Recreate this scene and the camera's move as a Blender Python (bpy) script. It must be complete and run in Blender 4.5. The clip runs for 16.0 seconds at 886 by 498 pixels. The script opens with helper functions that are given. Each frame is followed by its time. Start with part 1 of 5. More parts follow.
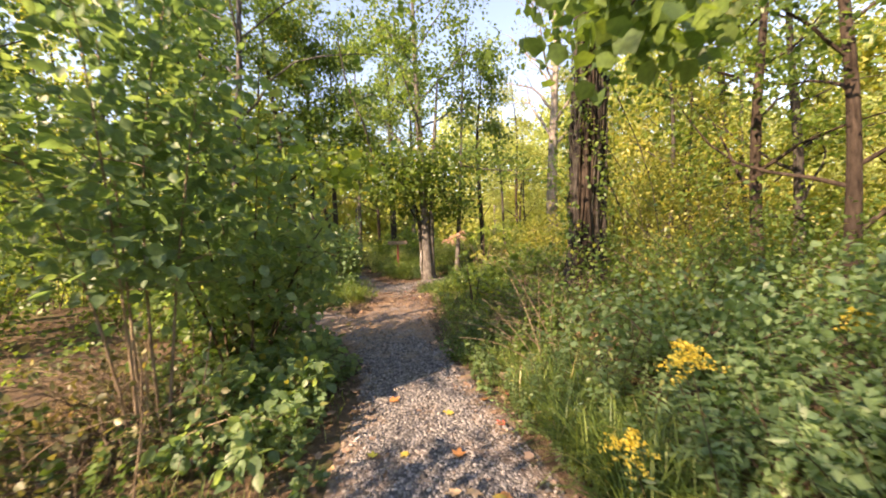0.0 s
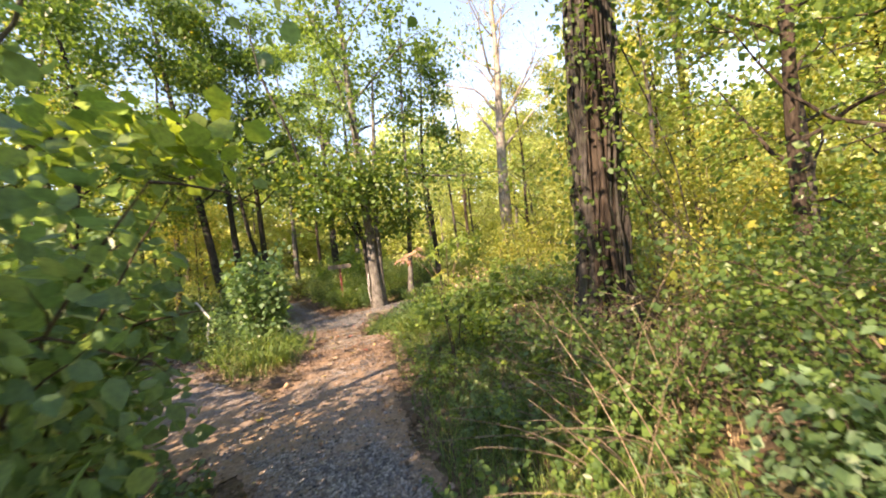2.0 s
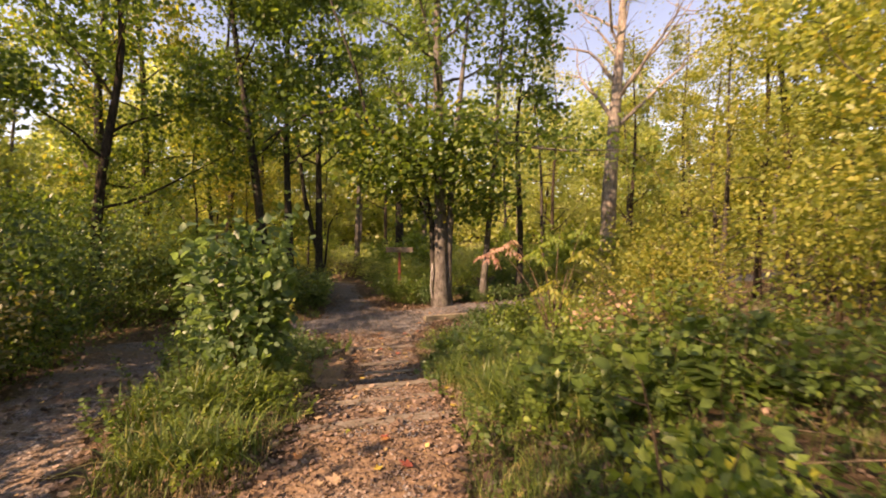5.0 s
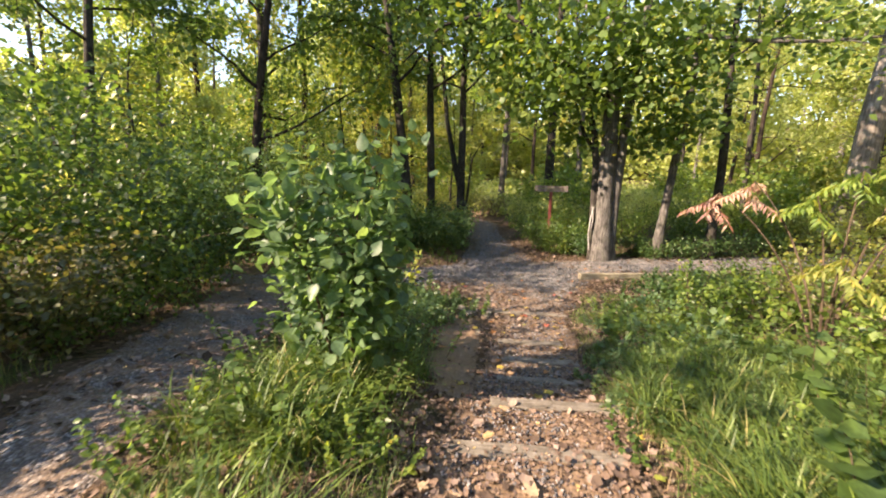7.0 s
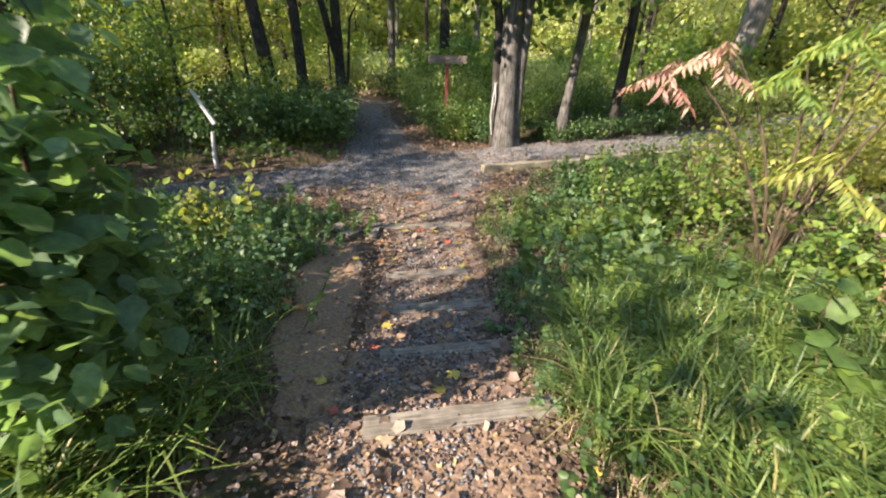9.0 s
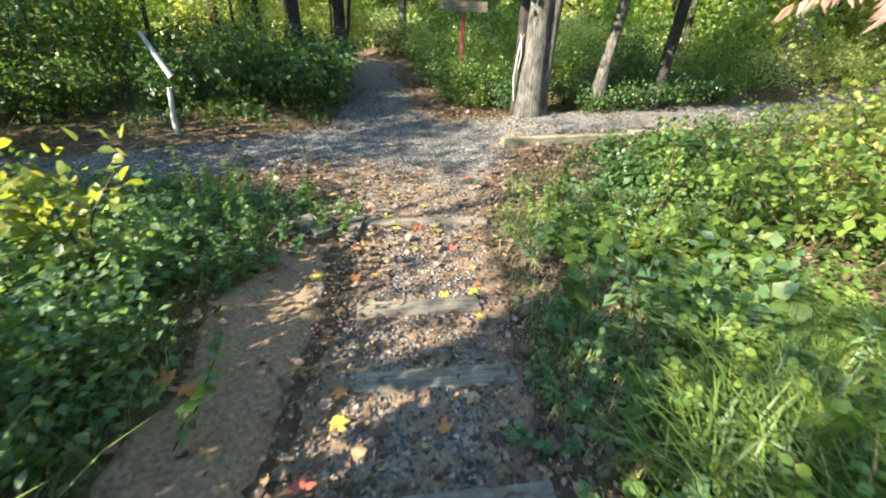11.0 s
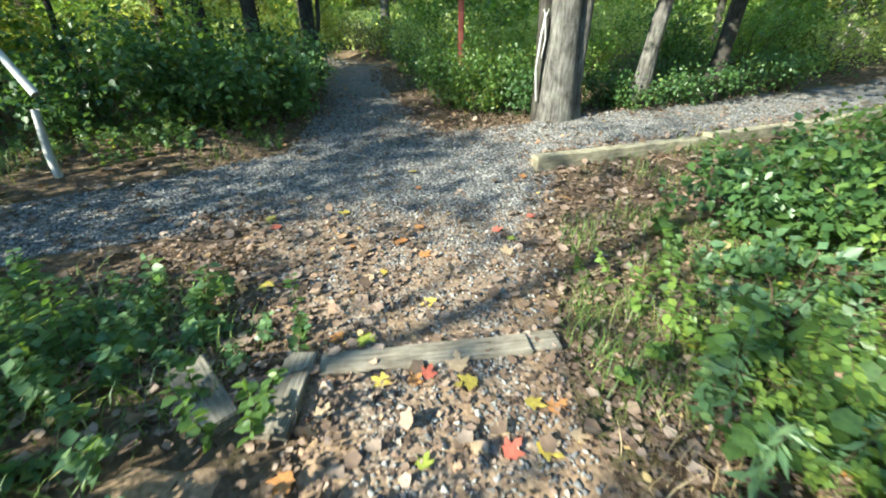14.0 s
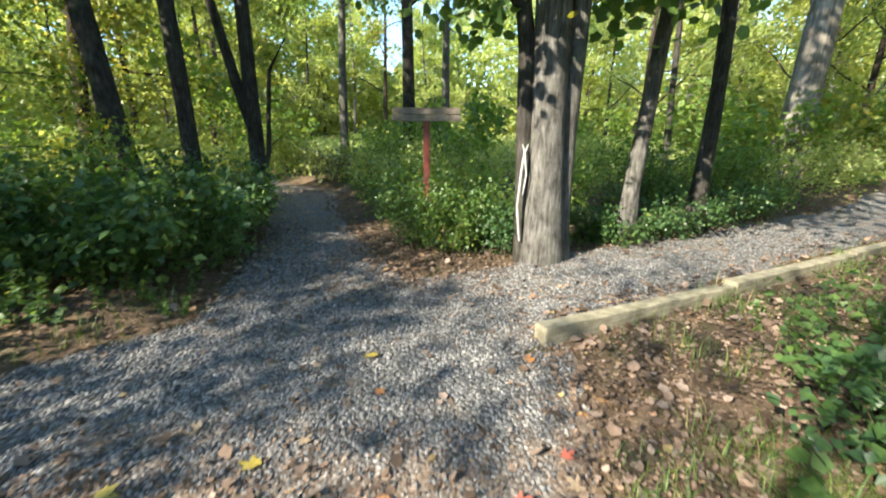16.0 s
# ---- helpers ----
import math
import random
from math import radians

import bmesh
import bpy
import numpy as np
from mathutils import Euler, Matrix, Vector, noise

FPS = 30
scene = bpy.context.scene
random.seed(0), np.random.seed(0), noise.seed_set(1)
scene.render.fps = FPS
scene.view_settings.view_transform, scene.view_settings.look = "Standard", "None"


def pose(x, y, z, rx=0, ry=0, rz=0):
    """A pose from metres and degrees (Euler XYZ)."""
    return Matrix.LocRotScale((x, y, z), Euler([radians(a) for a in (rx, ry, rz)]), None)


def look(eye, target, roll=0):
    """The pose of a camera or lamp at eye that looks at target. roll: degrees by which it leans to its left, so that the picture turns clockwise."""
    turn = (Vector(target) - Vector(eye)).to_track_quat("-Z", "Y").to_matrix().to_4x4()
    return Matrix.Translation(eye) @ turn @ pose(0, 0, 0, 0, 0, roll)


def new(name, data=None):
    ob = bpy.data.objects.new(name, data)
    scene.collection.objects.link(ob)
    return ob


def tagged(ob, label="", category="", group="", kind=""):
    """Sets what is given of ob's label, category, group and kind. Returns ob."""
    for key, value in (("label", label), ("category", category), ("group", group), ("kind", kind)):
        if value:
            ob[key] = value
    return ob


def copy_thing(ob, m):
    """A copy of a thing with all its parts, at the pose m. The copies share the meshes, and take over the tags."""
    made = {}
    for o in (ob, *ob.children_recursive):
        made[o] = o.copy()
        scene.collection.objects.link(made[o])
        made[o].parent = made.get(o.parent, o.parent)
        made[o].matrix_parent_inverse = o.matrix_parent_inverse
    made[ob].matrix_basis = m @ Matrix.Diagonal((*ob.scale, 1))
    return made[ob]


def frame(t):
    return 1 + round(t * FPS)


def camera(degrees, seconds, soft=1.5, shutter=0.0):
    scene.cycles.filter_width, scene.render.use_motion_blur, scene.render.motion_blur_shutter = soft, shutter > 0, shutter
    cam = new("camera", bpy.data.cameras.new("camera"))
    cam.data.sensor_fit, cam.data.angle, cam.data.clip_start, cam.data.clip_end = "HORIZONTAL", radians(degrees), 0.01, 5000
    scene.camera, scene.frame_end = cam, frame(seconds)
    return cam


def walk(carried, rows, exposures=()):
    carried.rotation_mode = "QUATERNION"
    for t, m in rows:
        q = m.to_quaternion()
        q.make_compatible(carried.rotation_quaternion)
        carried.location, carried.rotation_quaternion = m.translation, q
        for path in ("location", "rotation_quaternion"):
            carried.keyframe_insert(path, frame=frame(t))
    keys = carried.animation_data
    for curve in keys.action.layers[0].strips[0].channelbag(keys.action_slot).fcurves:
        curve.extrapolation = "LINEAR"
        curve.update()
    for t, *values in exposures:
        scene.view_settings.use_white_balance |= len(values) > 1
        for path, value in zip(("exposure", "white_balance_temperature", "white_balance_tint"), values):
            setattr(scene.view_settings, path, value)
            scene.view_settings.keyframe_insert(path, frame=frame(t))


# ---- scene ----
cam = camera(95.20, 16.0, soft=1.9, shutter=0.4)
# seconds, place in metres, yaw, pitch, roll in degrees
ROWS = [
    (0.0, 0.001, 0.001, 1.959, -0.00, -0.99, 2.58),
    (0.5, -0.025, 0.695, 1.987, -0.88, -2.00, 2.88),
    (1.0, -0.114, 1.325, 2.019, -2.99, 0.17, 4.44),
    (1.5, -0.165, 1.924, 2.052, -3.39, 0.37, 6.06),
    (2.0, -0.192, 2.545, 2.091, -7.78, 0.47, 7.15),
    (2.5, -0.229, 3.175, 2.123, -7.90, 0.86, 5.74),
    (3.0, -0.286, 3.811, 2.130, -4.83, 2.16, 3.93),
    (3.2, -0.305, 4.054, 2.127, -5.05, 2.38, 3.61),
    (5.5, -0.482, 6.856, 2.263, 5.75, -3.55, -1.01),
    (6.0, -0.634, 7.316, 2.277, 10.85, -7.19, -1.06),
    (6.5, -0.761, 7.754, 2.277, 16.26, -9.47, -1.06),
    (7.0, -0.845, 8.167, 2.288, 21.62, -10.05, -1.44),
    (7.5, -0.920, 8.568, 2.301, 19.28, -8.05, -1.36),
    (8.0, -0.971, 8.985, 2.290, 12.44, -11.95, -1.44),
    (8.5, -0.994, 9.396, 2.256, 7.77, -19.54, -1.78),
    (8.7, -1.004, 9.552, 2.235, 7.21, -22.90, -1.56),
    (10.8, -1.141, 11.047, 1.899, 10.05, -31.29, -2.28),
    (11.0, -1.148, 11.209, 1.877, 9.57, -30.19, -2.42),
    (11.5, -1.181, 11.584, 1.821, 9.55, -31.04, -1.82),
    (12.0, -1.301, 11.955, 1.756, 9.95, -28.49, -1.12),
    (12.5, -1.404, 12.262, 1.711, 10.86, -29.33, 0.06),
    (13.0, -1.452, 12.619, 1.616, 9.58, -29.58, -0.15),
    (13.5, -1.519, 12.963, 1.574, 8.64, -30.33, 0.15),
    (14.0, -1.635, 13.345, 1.509, 7.65, -29.69, 0.30),
    (14.5, -1.730, 13.668, 1.472, 7.49, -27.46, 0.82),
    (15.0, -1.801, 14.037, 1.486, 5.47, -23.56, -0.42),
    (15.5, -1.874, 14.423, 1.533, 3.82, -18.78, -0.43),
    (16.0, -1.927, 14.795, 1.598, 1.75, -14.38, -0.34),
]
EXPOSURES = [(0.0, 1.9, 8900, 28), (0.5, 2.0, 8800, 28), (1.0, 2.14, 8300, 20), (1.5, 2.18, 8400, 24), (2.0, 2.12, 8300, 24), (2.5, 1.88, 8000, 24), (3.0, 1.68, 8200, 32), (5.5, 1.3, 10900, 38), (6.5, 1.66, 7900, 34), (7.0, 1.85, 7700, 22), (7.5, 1.8, 8000, 27), (8.0, 1.8, 8000, 27), (8.5, 1.75, 6700, 22), (11.0, 2.29, 6500, 4), (12.0, 2.19, 6100, -3), (14.0, 2.09, 5850, -5), (16.0, 1.94, 6300, 4)]
walk(cam, [(t, pose(x, y, z, 90 + pitch, roll, yaw)) for t, x, y, z, yaw, pitch, roll in ROWS], EXPOSURES)

# ---- light ----
SUN_AZ, SUN_EL = 236.0, 36.0   # degrees clockwise from +y, degrees above the horizon
world = bpy.data.worlds.new("sky")
scene.world = world
world.use_nodes = True
wn = world.node_tree.nodes
sky = wn.new("ShaderNodeTexSky")
sky.sky_type, sky.sun_disc = "NISHITA", False
sky.sun_elevation, sky.sun_rotation = radians(SUN_EL), radians(SUN_AZ)
sky.dust_density, sky.ozone_density = 0.2, 2.5
wn["Background"].inputs["Strength"].default_value = 0.15
world.node_tree.links.new(sky.outputs[0], wn["Background"].inputs["Color"])
sun_data = bpy.data.lights.new("sun", "SUN")
sun_data.energy, sun_data.angle, sun_data.color = 5.0, radians(0.6), (1.0, 0.88, 0.70)
sun = new("sun", sun_data)
sun_from = Vector((math.sin(radians(SUN_AZ)) * math.cos(radians(SUN_EL)), math.cos(radians(SUN_AZ)) * math.cos(radians(SUN_EL)), math.sin(radians(SUN_EL))))
sun.matrix_world = look(tuple(sun_from * 60), (0, 12, 0))


# ---- materials ----
def material(name):
    m = bpy.data.materials.new(name)
    m.use_nodes = True
    nt = m.node_tree
    return m, nt.nodes, nt.links, nt.nodes["Principled BSDF"]


def ramp(nodes, links, source, stops, mode="LINEAR"):
    r = nodes.new("ShaderNodeValToRGB")
    r.color_ramp.interpolation = mode
    els = r.color_ramp.elements
    while len(els) < len(stops):
        els.new(0.5)
    for e, (p, c) in zip(els, stops):
        e.position, e.color = p, (*c, 1)
    links.new(source, r.inputs[0])
    return r.outputs[0]


def noise_tex(nodes, links, scale, detail=4.0, vec=None, rough=0.6):
    n = nodes.new("ShaderNodeTexNoise")
    n.inputs["Scale"].default_value, n.inputs["Detail"].default_value, n.inputs["Roughness"].default_value = scale, detail, rough
    if vec:
        links.new(vec, n.inputs["Vector"])
    return n


def mix_col(nodes, links, a, b, fac, mode="MIX"):
    m = nodes.new("ShaderNodeMix")
    m.data_type, m.blend_type = "RGBA", mode
    for sock, val in ((m.inputs[0], fac), (m.inputs[6], a), (m.inputs[7], b)):
        if isinstance(val, (int, float)):
            sock.default_value = val
        elif isinstance(val, tuple):
            sock.default_value = (*val, 1)
        else:
            links.new(val, sock)
    return m.outputs[2]


def add_bump(nodes, links, bsdf, height, strength, distance):
    b = nodes.new("ShaderNodeBump")
    b.inputs["Strength"].default_value, b.inputs["Distance"].default_value = strength, distance
    links.new(height, b.inputs["Height"])
    links.new(b.outputs[0], bsdf.inputs["Normal"])


def object_coords(nodes, links, scale=(1, 1, 1)):
    tc = nodes.new("ShaderNodeTexCoord")
    mp = nodes.new("ShaderNodeMapping")
    mp.inputs["Scale"].default_value = scale
    links.new(tc.outputs["Object"], mp.inputs["Vector"])
    return mp.outputs[0]


def leaf_mat(name, stops, glow=0.4, rough=0.42, spread=0.25):
    """Leaves: each blade takes its own colour from the ramp, and lets some light through."""
    m, nodes, links, bsdf = material(name)
    geo = nodes.new("ShaderNodeNewGeometry")
    info = nodes.new("ShaderNodeObjectInfo")
    jit = nodes.new("ShaderNodeMath")
    jit.operation = "MULTIPLY_ADD"
    jit.inputs[1].default_value = spread
    links.new(info.outputs["Random"], jit.inputs[0])
    sub = nodes.new("ShaderNodeMath")
    sub.operation = "MULTIPLY"
    sub.inputs[1].default_value = 1.0 - spread
    links.new(geo.outputs["Random Per Island"], sub.inputs[0])
    links.new(sub.outputs[0], jit.inputs[2])
    col = ramp(nodes, links, jit.outputs[0], stops)
    v = object_coords(nodes, links)
    n = noise_tex(nodes, links, 38.0, 2.0, v)
    mott = ramp(nodes, links, n.outputs["Fac"], [(0.3, (0.95, 0.95, 0.95)), (0.7, (1.5, 1.5, 1.4))])
    col = mix_col(nodes, links, col, mott, 1.0, "MULTIPLY")
    links.new(col, bsdf.inputs["Base Color"])
    bsdf.inputs["Roughness"].default_value = rough
    bsdf.inputs["Specular IOR Level"].default_value = 0.5
    tr = nodes.new("ShaderNodeBsdfTranslucent")
    warm = mix_col(nodes, links, col, (1.5, 1.45, 0.72), 1.0, "MULTIPLY")
    links.new(warm, tr.inputs["Color"])
    ms = nodes.new("ShaderNodeMixShader")
    ms.inputs[0].default_value = glow
    links.new(bsdf.outputs[0], ms.inputs[1])
    links.new(tr.outputs[0], ms.inputs[2])
    links.new(ms.outputs[0], nodes["Material Output"].inputs["Surface"])
    return m


def bark_mat(name, dark, light, scale=9.0, moss=0.0):
    m, nodes, links, bsdf = material(name)
    v = object_coords(nodes, links, (1.0, 1.0, 0.16))
    n1 = noise_tex(nodes, links, scale * 2.2, 6.0, v, 0.7)
    n2 = noise_tex(nodes, links, scale * 0.35, 3.0, object_coords(nodes, links))
    col = ramp(nodes, links, n1.outputs["Fac"], [(0.34, dark), (0.52, tuple((a + b) / 2 for a, b in zip(dark, light))), (0.7, light)])
    patch = ramp(nodes, links, n2.outputs["Fac"], [(0.35, (0.65, 0.62, 0.6)), (0.65, (1.2, 1.18, 1.15))])
    col = mix_col(nodes, links, col, patch, 1.0, "MULTIPLY")
    if moss:
        n3 = noise_tex(nodes, links, 5.0, 5.0, object_coords(nodes, links))
        fac = ramp(nodes, links, n3.outputs["Fac"], [(0.52, (0, 0, 0)), (0.66, (moss, moss, moss))])
        col = mix_col(nodes, links, col, (0.17, 0.20, 0.12), fac)
    links.new(col, bsdf.inputs["Base Color"])
    bsdf.inputs["Roughness"].default_value = 0.9
    bsdf.inputs["Specular IOR Level"].default_value = 0.15
    add_bump(nodes, links, bsdf, n1.outputs["Fac"], 0.9, 0.03)
    return m


def ground_mat(name):
    """Woodland soil with broken brown leaf litter and thin moss."""
    m, nodes, links, bsdf = material(name)
    v = object_coords(nodes, links)
    warp = noise_tex(nodes, links, 14.0, 4.0, v)
    vv = mix_col(nodes, links, v, warp.outputs["Color"], 0.10)
    cols = []
    for scale in (21.0, 47.0):
        vor = nodes.new("ShaderNodeTexVoronoi")
        vor.inputs["Scale"].default_value = scale
        links.new(vv, vor.inputs["Vector"])
        sep = nodes.new("ShaderNodeSeparateColor")
        links.new(vor.outputs["Color"], sep.inputs[0])
        cols.append(ramp(nodes, links, sep.outputs[0], [(0.0, (0.040, 0.026, 0.017)), (0.4, (0.095, 0.062, 0.040)), (0.75, (0.165, 0.112, 0.074)), (0.95, (0.26, 0.19, 0.13)), (1.0, (0.30, 0.16, 0.07))]))
    fine = noise_tex(nodes, links, 60.0, 6.0, v, 0.7)
    soil = ramp(nodes, links, fine.outputs["Fac"], [(0.3, (0.050, 0.036, 0.026)), (0.7, (0.155, 0.115, 0.082))])
    mid = noise_tex(nodes, links, 8.0, 4.0, v)
    two = ramp(nodes, links, mid.outputs["Fac"], [(0.42, (0, 0, 0)), (0.58, (1, 1, 1))])
    litter = mix_col(nodes, links, cols[0], cols[1], two)
    big = noise_tex(nodes, links, 1.3, 5.0, v)
    fac = ramp(nodes, links, big.outputs["Fac"], [(0.38, (0.15, 0.15, 0.15)), (0.6, (0.9, 0.9, 0.9))])
    col = mix_col(nodes, links, soil, litter, fac)
    grn = noise_tex(nodes, links, 2.1, 6.0, v)
    gf = ramp(nodes, links, grn.outputs["Fac"], [(0.52, (0, 0, 0)), (0.68, (0.6, 0.6, 0.6))])
    col = mix_col(nodes, links, col, (0.055, 0.080, 0.026), gf)
    links.new(col, bsdf.inputs["Base Color"])
    bsdf.inputs["Roughness"].default_value = 0.95
    bsdf.inputs["Specular IOR Level"].default_value = 0.1
    add_bump(nodes, links, bsdf, fine.outputs["Fac"], 0.9, 0.02)
    return m


def gravel_mat(name):
    """Crushed blue-grey stone trodden into brown soil, with scraps of dry leaf."""
    m, nodes, links, bsdf = material(name)
    v = object_coords(nodes, links)
    vor = nodes.new("ShaderNodeTexVoronoi")
    vor.inputs["Scale"].default_value = 38.0
    warp = noise_tex(nodes, links, 26.0, 3.0, v)
    vw = mix_col(nodes, links, v, warp.outputs["Color"], 0.02)
    links.new(vw, vor.inputs["Vector"])
    edge = nodes.new("ShaderNodeTexVoronoi")
    edge.feature = "DISTANCE_TO_EDGE"
    edge.inputs["Scale"].default_value = 38.0
    links.new(vw, edge.inputs["Vector"])
    gap = ramp(nodes, links, edge.outputs["Distance"], [(0.0, (0.22, 0.21, 0.21)), (0.13, (0.95, 0.95, 0.95)), (0.3, (1.1, 1.1, 1.1))])
    sep = nodes.new("ShaderNodeSeparateColor")
    links.new(vor.outputs["Color"], sep.inputs[0])
    stone = ramp(nodes, links, sep.outputs[0], [(0.0, (0.078, 0.077, 0.081)), (0.4, (0.165, 0.161, 0.163)), (0.8, (0.255, 0.246, 0.242)), (1.0, (0.36, 0.34, 0.32))])
    stone = mix_col(nodes, links, stone, gap, 1.0, "MULTIPLY")
    fine = noise_tex(nodes, links, 45.0, 5.0, v)
    soil = ramp(nodes, links, fine.outputs["Fac"], [(0.3, (0.120, 0.082, 0.054)), (0.7, (0.30, 0.205, 0.135))])
    att = nodes.new("ShaderNodeAttribute")
    att.attribute_name = "soil"
    big = noise_tex(nodes, links, 3.2, 5.0, v)
    add = nodes.new("ShaderNodeMath")
    add.operation = "ADD"
    links.new(att.outputs["Fac"], add.inputs[0])
    links.new(big.outputs["Fac"], add.inputs[1])
    fac = ramp(nodes, links, add.outputs[0], [(0.55, (0, 0, 0)), (0.95, (1, 1, 1))])
    col = mix_col(nodes, links, stone, soil, fac)
    links.new(col, bsdf.inputs["Base Color"])
    bsdf.inputs["Roughness"].default_value = 0.92
    bsdf.inputs["Specular IOR Level"].default_value = 0.15
    inv = nodes.new("ShaderNodeMath")
    inv.operation = "SUBTRACT"
    inv.inputs[0].default_value = 1.0
    links.new(vor.outputs["Distance"], inv.inputs[1])
    # trodden soil is smoother than the stones
    bare = nodes.new("ShaderNodeMath")
    bare.operation = "MULTIPLY_ADD"
    links.new(fac, bare.inputs[0])
    bare.inputs[1].default_value = -0.75
    bare.inputs[2].default_value = 1.0
    relief = nodes.new("ShaderNodeMath")
    relief.operation = "MULTIPLY"
    links.new(inv.outputs[0], relief.inputs[0])
    links.new(bare.outputs[0], relief.inputs[1])
    add_bump(nodes, links, bsdf, relief.outputs[0], 0.9, 0.018)
    return m


def pebble_mat(name, stops):
    m, nodes, links, bsdf = material(name)
    geo = nodes.new("ShaderNodeNewGeometry")
    col = ramp(nodes, links, geo.outputs["Random Per Island"], stops)
    n = noise_tex(nodes, links, 90.0, 3.0, object_coords(nodes, links))
    mott = ramp(nodes, links, n.outputs["Fac"], [(0.3, (0.75, 0.75, 0.75)), (0.7, (1.12, 1.12, 1.12))])
    links.new(mix_col(nodes, links, col, mott, 1.0, "MULTIPLY"), bsdf.inputs["Base Color"])
    bsdf.inputs["Roughness"].default_value = 0.85
    bsdf.inputs["Specular IOR Level"].default_value = 0.25
    return m


def timber_mat(name, dark, light, along=(1, 14, 14)):
    m, nodes, links, bsdf = material(name)
    v = object_coords(nodes, links, along)
    n1 = noise_tex(nodes, links, 4.0, 6.0, v, 0.65)
    col = ramp(nodes, links, n1.outputs["Fac"], [(0.32, dark), (0.68, light)])
    n2 = noise_tex(nodes, links, 7.0, 4.0, object_coords(nodes, links))
    st = ramp(nodes, links, n2.outputs["Fac"], [(0.34, (0.6, 0.57, 0.52)), (0.62, (1.1, 1.08, 1.02))])
    links.new(mix_col(nodes, links, col, st, 1.0, "MULTIPLY"), bsdf.inputs["Base Color"])
    bsdf.inputs["Roughness"].default_value = 0.85
    bsdf.inputs["Specular IOR Level"].default_value = 0.2
    add_bump(nodes, links, bsdf, n1.outputs["Fac"], 0.5, 0.008)
    return m


def paint_mat(name, base, worn, rough=0.6):
    m, nodes, links, bsdf = material(name)
    n = noise_tex(nodes, links, 14.0, 6.0, object_coords(nodes, links, (1, 1, 0.4)), 0.7)
    links.new(ramp(nodes, links, n.outputs["Fac"], [(0.42, base), (0.72, worn)]), bsdf.inputs["Base Color"])
    bsdf.inputs["Roughness"].default_value = rough
    add_bump(nodes, links, bsdf, n.outputs["Fac"], 0.3, 0.004)
    return m


LEAF = {
    "dark": leaf_mat("leaf_dark_green", [(0.0, (0.030, 0.062, 0.027)), (0.5, (0.050, 0.100, 0.035)), (0.9, (0.085, 0.145, 0.043)), (1.0, (0.260, 0.240, 0.054))], 0.4),
    "mid": leaf_mat("leaf_green", [(0.0, (0.045, 0.085, 0.030)), (0.5, (0.080, 0.140, 0.041)), (0.92, (0.135, 0.200, 0.051)), (1.0, (0.360, 0.300, 0.054))], 0.5),
    "light": leaf_mat("leaf_light_green", [(0.0, (0.075, 0.130, 0.038)), (0.5, (0.140, 0.215, 0.054)), (0.9, (0.230, 0.290, 0.061)), (1.0, (0.450, 0.360, 0.068))], 0.52),
    "yellow": leaf_mat("leaf_yellow_green", [(0.0, (0.100, 0.140, 0.038)), (0.45, (0.190, 0.225, 0.057)), (0.8, (0.280, 0.275, 0.074)), (1.0, (0.420, 0.340, 0.081))], 0.5),
    "gold": leaf_mat("leaf_gold", [(0.0, (0.240, 0.190, 0.041)), (0.6, (0.420, 0.300, 0.061)), (1.0, (0.500, 0.260, 0.068))], 0.45),
    "olive": leaf_mat("leaf_olive", [(0.0, (0.055, 0.065, 0.032)), (0.5, (0.110, 0.115, 0.049)), (0.9, (0.190, 0.170, 0.068)), (1.0, (0.300, 0.170, 0.081))], 0.35),
    "red": leaf_mat("leaf_red", [(0.0, (0.240, 0.100, 0.085)), (0.5, (0.360, 0.220, 0.180)), (1.0, (0.420, 0.330, 0.240))], 0.35),
    "blue": leaf_mat("leaf_blue_green", [(0.0, (0.075, 0.135, 0.075)), (0.5, (0.115, 0.195, 0.10)), (0.9, (0.18, 0.26, 0.125)), (1.0, (0.30, 0.28, 0.08))], 0.55),
    # far leaves: sunlight and haze are put into this paler, duller colour
    "far": leaf_mat("leaf_far_sun_haze", [(0.0, (0.16, 0.21, 0.075)), (0.5, (0.28, 0.33, 0.13)), (0.9, (0.39, 0.41, 0.18)), (1.0, (0.46, 0.41, 0.16))], 0.55),
}
LITTER = leaf_mat("leaf_fallen_brown", [(0.0, (0.045, 0.030, 0.022)), (0.45, (0.115, 0.074, 0.054)), (0.75, (0.185, 0.128, 0.102)), (0.92, (0.26, 0.195, 0.165)), (0.98, (0.27, 0.16, 0.10)), (1.0, (0.33, 0.25, 0.11))], 0.12, 0.8, 0.0)
FALLEN = {
    "yellow": leaf_mat("leaf_fallen_yellow", [(0.0, (0.28, 0.21, 0.05)), (1.0, (0.40, 0.31, 0.06))], 0.15, 0.6),
    "green": leaf_mat("leaf_fallen_green", [(0.0, (0.15, 0.18, 0.03)), (1.0, (0.24, 0.26, 0.05))], 0.15, 0.6),
    "orange": leaf_mat("leaf_fallen_orange", [(0.0, (0.27, 0.11, 0.045)), (1.0, (0.36, 0.17, 0.06))], 0.15, 0.6),
    "red": leaf_mat("leaf_fallen_red", [(0.0, (0.26, 0.055, 0.04)), (1.0, (0.34, 0.10, 0.07))], 0.15, 0.6),
    "tan": leaf_mat("leaf_fallen_tan", [(0.0, (0.24, 0.165, 0.11)), (1.0, (0.36, 0.27, 0.185))], 0.15, 0.7),
}
FLOWER = leaf_mat("goldenrod_yellow", [(0.0, (0.32, 0.25, 0.03)), (1.0, (0.48, 0.40, 0.07))], 0.2, 0.6)
